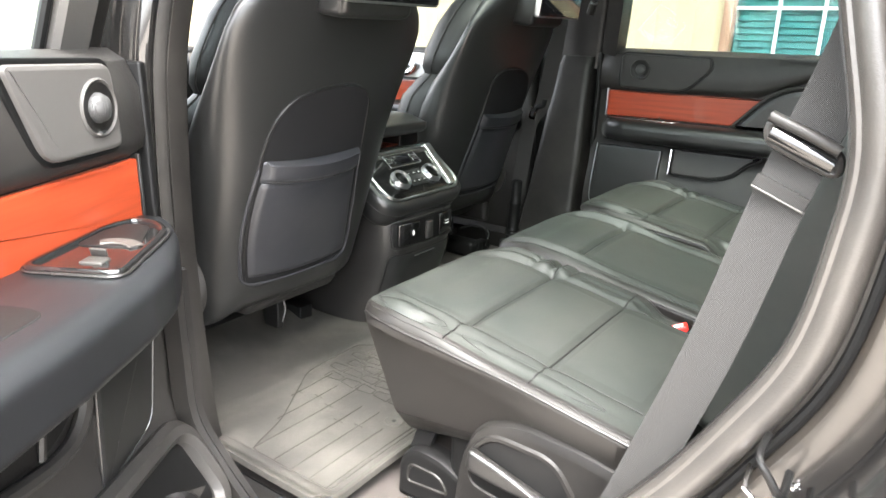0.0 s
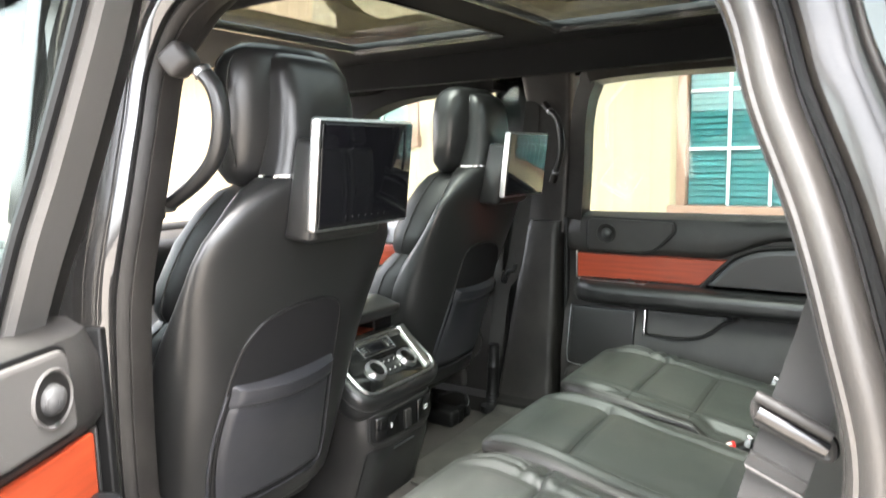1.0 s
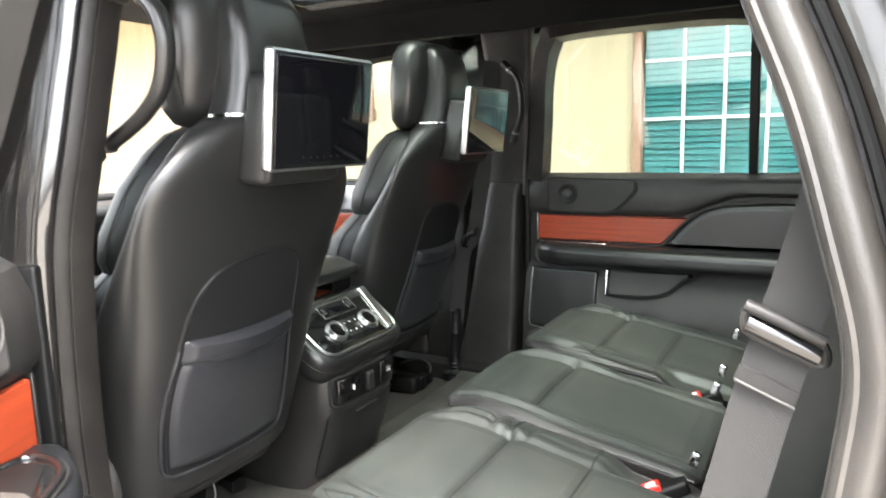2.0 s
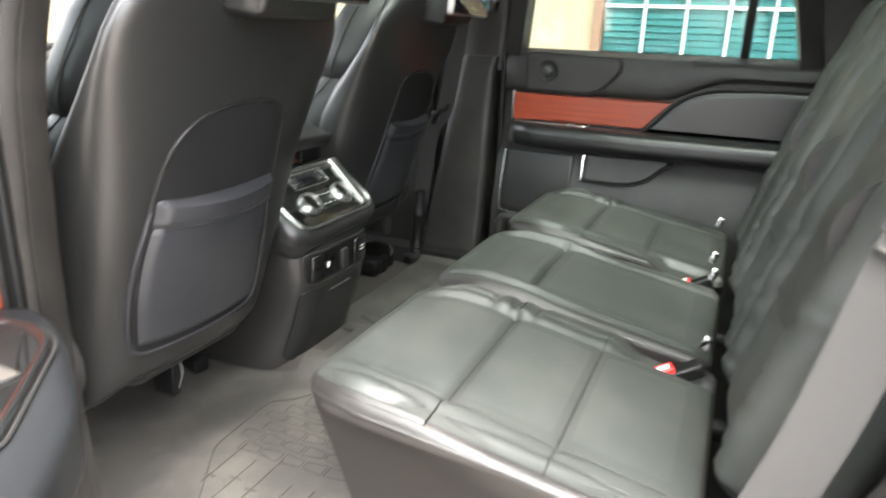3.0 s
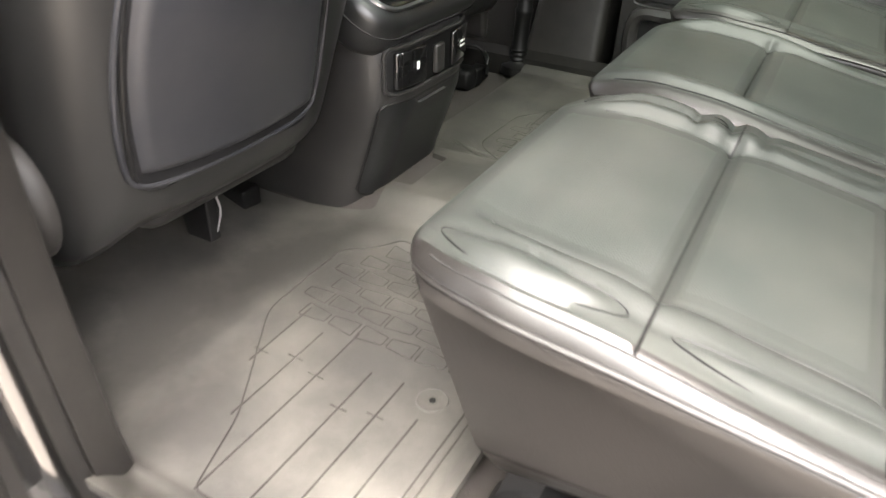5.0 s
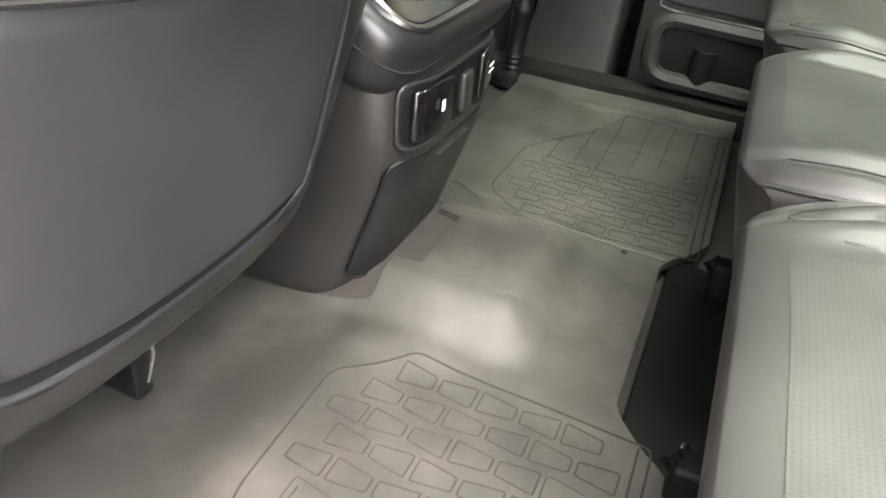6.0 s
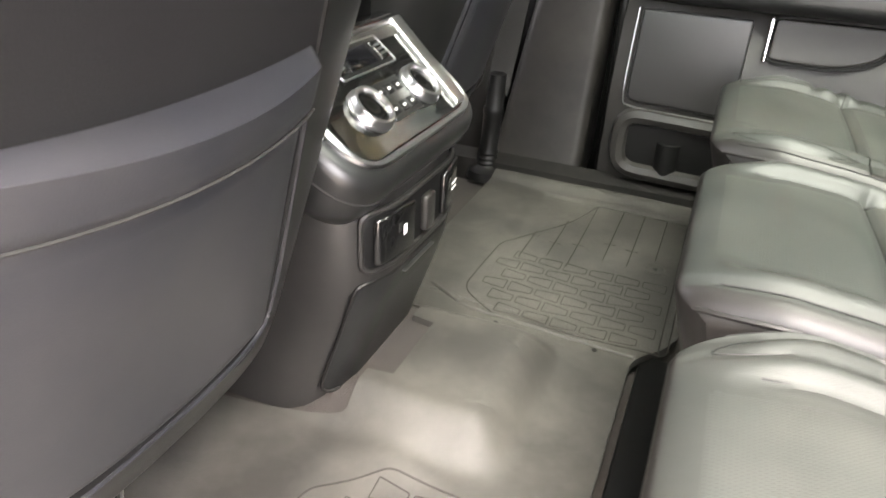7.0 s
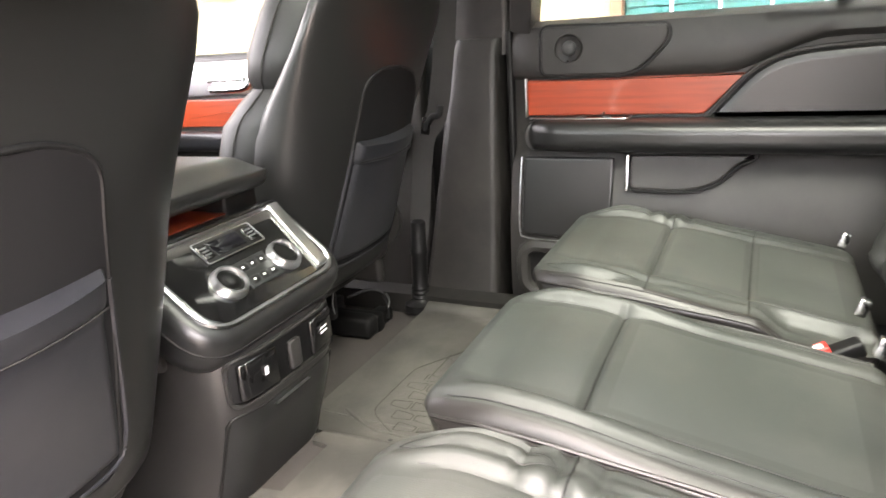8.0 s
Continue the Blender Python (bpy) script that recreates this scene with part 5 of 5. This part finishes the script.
shield = part("side_cover", plate(cover, 0.05, 0.014, lambda a, b, c: Vector((a + 0.012, -0.555 - c, b - 0.022))), TRIM, base, "dark plastic side cover")
slot = rounded([(0.514, 0.118, 0.03), (0.520, 0.172, 0.03), (0.552, 0.208, 0.025), (0.645, 0.206, 0.025), (0.675, 0.165, 0.02), (0.695, 0.125, 0.015), (0.62, 0.105, 0.02)], 0.02, 5)
part("cover_groove", sweep([Vector((q.x + 0.012, -0.605, q.y - 0.022)) for q in slot], circle(0.005, 6), up=(0, 1, 0), closed=True), TRIM, shield)
part("recess", plate(inset(slot, 0.004), 0.003, 0.001, lambda a, b, c: Vector((a + 0.012, -0.604 - c, b - 0.022))), BLACK, shield)
part("lever", mapped(pad(0.125, 0.034, 0.018, 0.008, None, nx=10, ny=4), lambda x, y, z: Vector((0.535 + x, -0.606 - z, 0.144 + y * (1 - 2.5 * x * x / 0.04) - 0.16 * x))), LEVER, shield, "satin grey recline lever")
foot_line = rounded([(0.368, -0.022, 0.01), (0.372, 0.052, 0.025), (0.402, 0.078, 0.02), (0.470, 0.070, 0.03), (0.540, 0.012, 0.02), (0.540, -0.022, 0.01)], 0.02, 5)
foot_bracket = part("hinge_bracket", plate(foot_line, 0.035, 0.008, lambda a, b, c: Vector((a, -0.530 - c, b))), BLACK, base, "black pivot bracket at the seat foot")
part("bracket_slot", sweep([Vector((q.x, -0.565, q.y)) for q in rounded([(0.388, 0.012), (0.394, 0.046), (0.450, 0.046), (0.470, 0.020)], 0.012, 4)], circle(0.003, 6), up=(0, 1, 0), closed=True), TRIM, foot_bracket)
part("strut", sweep([(0.395, -0.545, 0.05), (0.408, -0.535, 0.10), (0.425, -0.52, 0.135)], [(-0.016, -0.006), (0.016, -0.006), (0.016, 0.006), (-0.016, 0.006)], up=(0, 1, 0)), BLACK, foot_bracket)
# Flat black strip that darkens the floor gap behind the mat.
part("track_cover", box(0.268, 0.46, -0.19, 0.19, -0.0215, -0.010, 0.004), BLACK, middle_rear, "flat black strip across the floor gap")
for y in (-0.215, 0.13):
    part("latch", join(box(0.318, 0.350, y - 0.016, y + 0.016, -0.012, 0.044, 0.006), tube([(0.325, y, 0.02), (0.310, y, 0.034), (0.322, y, 0.048)], 0.004, 6)), BLACK, base, "black floor latch")
part("latch_pin", tube([(0.326, -0.225, 0.035), (0.326, -0.19, 0.035)], 0.004, 8), CHROME, base)


# ---- floor mat ----
def mat_front(y):
    """Where the mat ends towards the front: it is cut out round the console."""
    a = abs(y)
    if y > 0.20:
        return -0.13
    if a > 0.215:
        return -0.36
    edge = -0.36 + 0.327 * smooth(0.182, 0.122, a)
    if -0.068 < y < 0.058:
        edge = max(edge, 0.0)
    return edge


def mat_rear(y):
    edge = 0.335 if y < 0 else 0.312
    return edge - (edge - 0.258) * smooth(0.24, 0.13, abs(y))


def mat_height(x, y):
    a = abs(y)
    hump = 0.040 * smooth(0.150, 0.085, a) * smooth(0.175, 0.11, x)
    swell = 0.013 * bump1(x - 0.045, 0.05) * bump1(y + 0.145, 0.045)
    front = 0.05 * smooth(-0.10, -0.34, x) * smooth(0.12, 0.25, -y)
    lip = (0.026 if y < 0 else 0.012) * smooth(0.665, 0.705, a) + 0.012 * smooth(0.31, 0.335, x) * smooth(0.2, 0.3, a)
    tray = -0.004 * smooth(-0.03, 0.0, x) * smooth(0.305, 0.295, x) * smooth(0.16, 0.2, a) * smooth(0.66, 0.65, a)
    ripple = 0.002 * math.sin(9 * x + 13 * y) * math.sin(17 * x - 5 * y)
    return 0.004 + hump + swell + front + lip + tray + ripple


ys = [-0.24 + 0.48 * j / 60 for j in range(61)]
structure("floor", loft([[(-0.42, y, -0.021), (-0.42, y, 0.040 * smooth(0.150, 0.085, abs(y)) - 0.006), (0.02, y, 0.040 * smooth(0.150, 0.085, abs(y)) - 0.006), (0.02, y, -0.021)] for y in ys]), CARPET, "brown-grey carpet over the floor tunnel", "floor")
mat = thing("floor_mat", (0.05, 0, 0), "dusty grey moulded rubber floor mat with raised tread", "floor mat")
ys = [-0.705 + 1.41 * j / 280 for j in range(281)]
rings = []
for y in ys:
    a, b = mat_front(y), mat_rear(y)
    up = [(a + (b - a) * i / 110, y) for i in range(111)]
    rings.append([Vector((x, y_, mat_height(x, y_))) for x, y_ in up] + [Vector((x, y_, mat_height(x, y_) - 0.012)) for x, y_ in reversed(up)])
part("sheet", loft(rings), RUBBER, mat, sharp=50)
lines, cells = [], []
for side in (-1, 1):
    for x, y0, y1, tick in ((0.029, 0.482, 0.366, 0.462), (0.072, 0.558, 0.397, 0.45), (0.112, 0.649, 0.375, 0.462), (0.165, 0.649, 0.425, 0.49), (0.207, 0.649, 0.421, 0.48), (0.250, 0.649, 0.462, 0.0), (0.290, 0.649, 0.182, 0.0)):
        lines.append(tube([(x, side * (y0 - (y0 - y1) * k / 16), mat_height(x, side * (y0 - (y0 - y1) * k / 16)) + 0.0002) for k in range(17)], 0.0012, 5))
        if tick:
            lines.append(tube([(x + d, side * tick, mat_height(x + d, side * tick) + 0.0002) for d in (-0.011, 0.0, 0.011)], 0.0009, 5))
    for r in range(8):
        y = side * (0.198 + 0.0345 * r)
        for c in range(-1, 7):
            x = 0.0 + 0.044 * c + (0.022 if r % 2 else 0)
            if abs(y) > 0.385 or x < -0.014 + 0.06 * smooth(0.225, 0.17, abs(y)) or x > 0.25 or (side > 0 and abs(x - 0.234) < 0.05 and abs(y - 0.431) < 0.04) or (side < 0 and abs(x - 0.22) < 0.05 and abs(y + 0.425) < 0.04):
                continue
            h0, h1 = (0.0135, 0.0085) if (c + r) % 2 else (0.0085, 0.0135)
            cell = rounded([(x, y - h0), (x + 0.038, y - h1), (x + 0.038, y + h1), (x, y + h0)], 0.0025, 2)
            cells.append(sweep([(q.x, q.y, mat_height(q.x, q.y) + 0.0003) for q in cell], circle(0.0009, 5), closed=True))
    frame_ = rounded([(-0.014, side * 0.40, 0.02), (0.08, side * 0.555, 0.02), (0.112, side * 0.649, 0.01), (0.302, side * 0.649, 0.01), (0.302, side * 0.178, 0.01), (0.05, side * 0.172, 0.01), (-0.02, side * 0.228, 0.02)], 0.02, 4)
    fine = []
    for i, q in enumerate(frame_):
        p = frame_[(i + 1) % len(frame_)]
        for k in range(6):
            fine.append(q + (p - q) * k / 6)
    part("tread_border", sweep([(q.x, q.y, mat_height(q.x, q.y) + 0.0005) for q in fine], circle(0.0012, 5), closed=True), TREAD, mat)
tagged(part("tread", join(*lines), TREAD, mat), kind="stuff")
tagged(part("tread", join(*cells), TREAD, mat), kind="stuff")
for x, y in ((0.254, 0.431), (0.250, -0.429)):
    z = mat_height(x, y)
    st = part("fixing_stud", turned([(0.019, -0.002), (0.019, 0.0012), (0.0175, 0.0022), (0.016, 0.0012), (0.006, 0.001), (0.0, 0.001)], Matrix.Translation((x, y, z)), 28), RUBBER, mat)
    part("stud_hole", turned([(0.004, 0), (0.004, 0.0016), (0.0, 0.0016)], Matrix.Translation((x, y, z)), 12), BLACK, st)
RIDGE = spline([(-0.07, 0.215, 0), (0.0, 0.178, 0), (0.06, 0.168, 0), (0.16, 0.163, 0), (0.262, 0.155, 0)], 10)
for side in (1,):
    part("moulded_ridge", tube([Vector((q.x, side * q.y, mat_height(q.x, side * q.y) + 0.0004)) for q in RIDGE], 0.0034, 8), RUBBER, mat)
for x in (0.060, 0.207):
    part("eyelet", turned([(0.004, 0), (0.004, 0.001), (0.0, 0.001)], Matrix.Translation((x, 0.150, mat_height(x, 0.150))), 12), BLACK, mat)

# ---- belts and small fittings ----
STRAP = [(-0.024, -0.0009), (0.024, -0.0009), (0.024, 0.0009), (-0.024, 0.0009)]
belt = thing("seat_belt", (0.92, -0.7, 0.2), "dark grey webbing seat belt hanging through a plastic guide", "seat belt", "seat belts")
part("webbing", sweep(spline([(0.946, -0.563, 0.965), (0.924, -0.575, 0.829), (0.909, -0.591, 0.743), (0.894, -0.608, 0.675), (0.880, -0.623, 0.623)], 8), STRAP, up=(0.12, 1, 0)), WEBBING, belt)
part("webbing", sweep(spline([(0.878, -0.627, 0.617), (0.863, -0.637, 0.554), (0.831, -0.651, 0.413), (0.778, -0.656, 0.240), (0.746, -0.656, 0.144)], 8), STRAP, up=(0.12, 1, 0)), WEBBING, belt)
guide = part("guide", sweep([Vector((0.878 + q.x, -0.637, 0.613 + q.y - 0.42 * q.x)) for q in rounded([(-0.030, -0.006), (-0.030, 0.012), (0.030, 0.012), (0.030, -0.006)], 0.008, 5)], circle(0.0045, 8, 0.0065), up=(0, 1, 0), closed=True), PLASTIC, belt, "dark plastic belt guide loop")
part("guide_bar", sweep([(0.849, -0.643, 0.642), (0.877, -0.645, 0.631), (0.907, -0.643, 0.617)], circle(0.0052, 10)), PLASTIC, guide, "worn plastic bar")
part("guide_slot", sweep([(0.851, -0.640, 0.627), (0.877, -0.641, 0.616), (0.904, -0.639, 0.604)], circle(0.0075, 10, 0.0085)), GLOSS, guide, "dark slot lip")
part("stop_fold", sweep([(0.844, -0.640, 0.585), (0.889, -0.638, 0.566)], [(-0.004, -0.006), (0.004, -0.006), (0.004, 0.006), (-0.004, 0.006)]), WEBBING, belt)
part("fold_stitching", tube([(0.843, -0.6475, 0.5795), (0.888, -0.6455, 0.5605)], 0.0012, 6), POD, belt, "pale stitched hem")

front_belt = thing("seat_belt", (-0.06, 0.73, 0.05), "dark webbing front belt beside the pillar", "seat belt", "seat belts")
part("webbing", sweep(spline([(-0.03, 0.775, 1.02), (-0.05, 0.745, 0.70), (-0.075, 0.722, 0.49), (-0.112, 0.715, 0.42), (-0.135, 0.715, 0.27), (-0.148, 0.715, 0.18)], 8), STRAP, up=(-0.4, 1, 0)), WEBBING, front_belt)
part("tongue", sweep(spline([(-0.094, 0.704, 0.462), (-0.080, 0.700, 0.478), (-0.062, 0.698, 0.482), (-0.056, 0.698, 0.503)], 5), circle(0.0075, 8, 0.006), up=(0, 1, 0)), BLACK, front_belt)
part("tongue_plate", moved(box(-0.012, 0.012, -0.002, 0.002, -0.019, 0.019, 0.001), Matrix.Translation((-0.100, 0.706, 0.455)) @ Matrix.Rotation(radians(12), 4, "Y")), CHROME, front_belt, "bright tongue plate")
part("tongue_slot", moved(box(-0.006, 0.006, -0.0026, 0.0, -0.012, 0.010, 0.0005), Matrix.Translation((-0.100, 0.706, 0.455)) @ Matrix.Rotation(radians(12), 4, "Y")), BLACK, front_belt)
levels = [(-0.01, 0.042), (0.008, 0.040), (0.014, 0.025)] + [(0.020 + 0.006 * k, 0.0235 if k % 2 else 0.0205) for k in range(6)] + [(0.058, 0.0195), (0.135, 0.0205), (0.140, 0.0225), (0.150, 0.0225), (0.155, 0.019), (0.222, 0.018), (0.228, 0.010)]
part("boot", loft([[(-0.158 + 0.05 * z + r * math.cos(a), 0.715 + r * math.sin(a), z) for a in np.linspace(0, 2 * math.pi, 17)[:-1]] for z, r in levels]), BLACK, front_belt, "ribbed black belt boot")
# Seat-rail end and loom beside the far front seat's foot.
part("rail_end", join(box(-0.34, -0.20, 0.57, 0.60, -0.02, 0.025, 0.006), box(-0.25, -0.21, 0.60, 0.66, -0.02, 0.012, 0.005)), BLACK, car, "black seat rail end")
part("loom", tube(spline([(-0.30, 0.60, 0.05), (-0.26, 0.64, 0.06), (-0.23, 0.655, 0.045), (-0.205, 0.63, 0.02), (-0.19, 0.60, 0.005)], 6), 0.0045, 7), BLACK, car, "black cable loom")
part("loom_clip", tube(spline([(-0.225, 0.66, 0.045), (-0.208, 0.645, 0.035), (-0.202, 0.62, 0.015)], 5), 0.0016, 6), SATIN, car, "bright wire")

for x, y, z, turn in ((0.697, -0.242, 0.254, 18), (0.688, 0.204, 0.240, 12)):
    buckle = thing("belt_buckle", (x, y, z - 0.05), "black seat belt buckle with a red release button", "belt buckle", "belt buckles")
    m = Matrix.Translation((x, y, z)) @ Matrix.Rotation(radians(turn), 4, "Z") @ Matrix.Rotation(radians(-25), 4, "Y")
    part("housing", moved(box(-0.012, 0.05, -0.013, 0.013, -0.026, -0.004, 0.005), m), BLACK, buckle)
    part("release_button", moved(box(-0.022, 0.012, -0.011, 0.011, -0.014, 0.004, 0.003), m), RED, buckle, "red release button")
    part("slot_edge", moved(box(-0.010, 0.006, -0.007, 0.004, 0.003, 0.0048, 0.0005), m), WHITE, buckle)
for x, y, z in ((0.745, -0.165, 0.275), (0.74, 0.10, 0.30), (0.735, 0.24, 0.29), (0.735, 0.50, 0.30)):
    clip = thing("anchor_clip", (x, y, z), "small bright metal child-seat anchor clip", "anchor clip", "anchor clips")
    part("plate", moved(box(-0.006, 0.008, -0.007, 0.007, -0.012, 0.012, 0.002), Matrix.Translation((x, y, z)) @ Matrix.Rotation(radians(19), 4, "Y")), CHROME, clip)
tag = thing("seat_tag", (0.735, -0.445, 0.247), "small white cloth tag on the seat", "tag")
part("cloth", moved(box(-0.005, 0.005, -0.004, 0.004, -0.001, 0.001), Matrix.Translation((0.735, -0.445, 0.247)) @ Matrix.Rotation(radians(40), 4, "X")), WHITE, tag)


def grab_handle(points, label, r=0.013, block=False):
    h = thing("grab_handle", points[0], label, "grab handle", "grab handles")
    part("grip", sweep(spline(points, 10), circle(r, 10, r * 1.3), up=(0.2, 1, 0.1)), LEATHER, h)
    for p, q in ((points[0], points[1]), (points[-1], points[-2])):
        d = (Vector(q) - Vector(p)).normalized()
        part("collar", sweep([Vector(p) + d * 0.004, Vector(p) + d * 0.010], circle(r * 1.2, 10, r * 1.45), up=(0.2, 1, 0.1)), SATIN, h, "satin metal collar")
        if block:
            m = Matrix.Translation(Vector(p) - d * 0.012 + Vector((-0.010, -0.016, 0))) @ d.to_track_quat("Z", "X").to_matrix().to_4x4()
            part("mount", moved(box(-0.021, 0.021, -0.021, 0.021, -0.022, 0.018, 0.010, 4), m), PLASTIC, h, "rounded plastic mount")
        else:
            part("mount", sweep([Vector(p) - d * 0.028, Vector(p) - d * 0.01, Vector(p) + d * 0.004], circle(r * 1.3, 10, r * 1.6), up=(0.2, 1, 0.1)), PILLAR, h)
    return h


grab_handle([(0.108, -0.607, 0.980), (0.128, -0.599, 0.952), (0.135, -0.597, 0.910), (0.119, -0.597, 0.860), (0.076, -0.599, 0.821), (0.013, -0.612, 0.782)], "black leather grab handle on the centre pillar", 0.0105, True)
grab_handle([(0.035, 0.755, 0.99), (0.075, 0.735, 0.95), (0.085, 0.735, 0.86), (0.055, 0.755, 0.79)], "black grab handle on the far centre pillar", 0.0085)
grab_handle([(-0.47, 0.66, 1.10), (-0.45, 0.64, 1.09), (-0.31, 0.64, 1.095), (-0.29, 0.66, 1.105)], "folded grab handle on the roof side", 0.007)
grab_handle([(0.36, 0.66, 1.115), (0.38, 0.645, 1.105), (0.50, 0.645, 1.105), (0.52, 0.66, 1.115)], "folded grab handle on the roof side", 0.007)

striker = thing("door_striker", (0.909, -0.730, 0.353), "bright steel door striker on the dusty black jamb", "door striker")
part("loop", tube(spline([(0.904, -0.718, 0.380), (0.904, -0.758, 0.380), (0.915, -0.763, 0.366), (0.925, -0.758, 0.351), (0.925, -0.718, 0.351)], 5), 0.0035, 8), BLACK, striker, "black coated loop")
part("bolt", turned([(0.006, 0), (0.006, 0.004), (0.004, 0.005), (0.0, 0.005)], Matrix.Translation((0.985 - 0.051, -0.718, 0.340)) @ Matrix.Rotation(radians(90), 4, "X"), 16), CHROME, striker)
part("pin", tube([(0.894, -0.718, 0.345), (0.897, -0.755, 0.345), (0.921, -0.755, 0.323), (0.923, -0.718, 0.323)], 0.0026, 8), CHROME, striker)
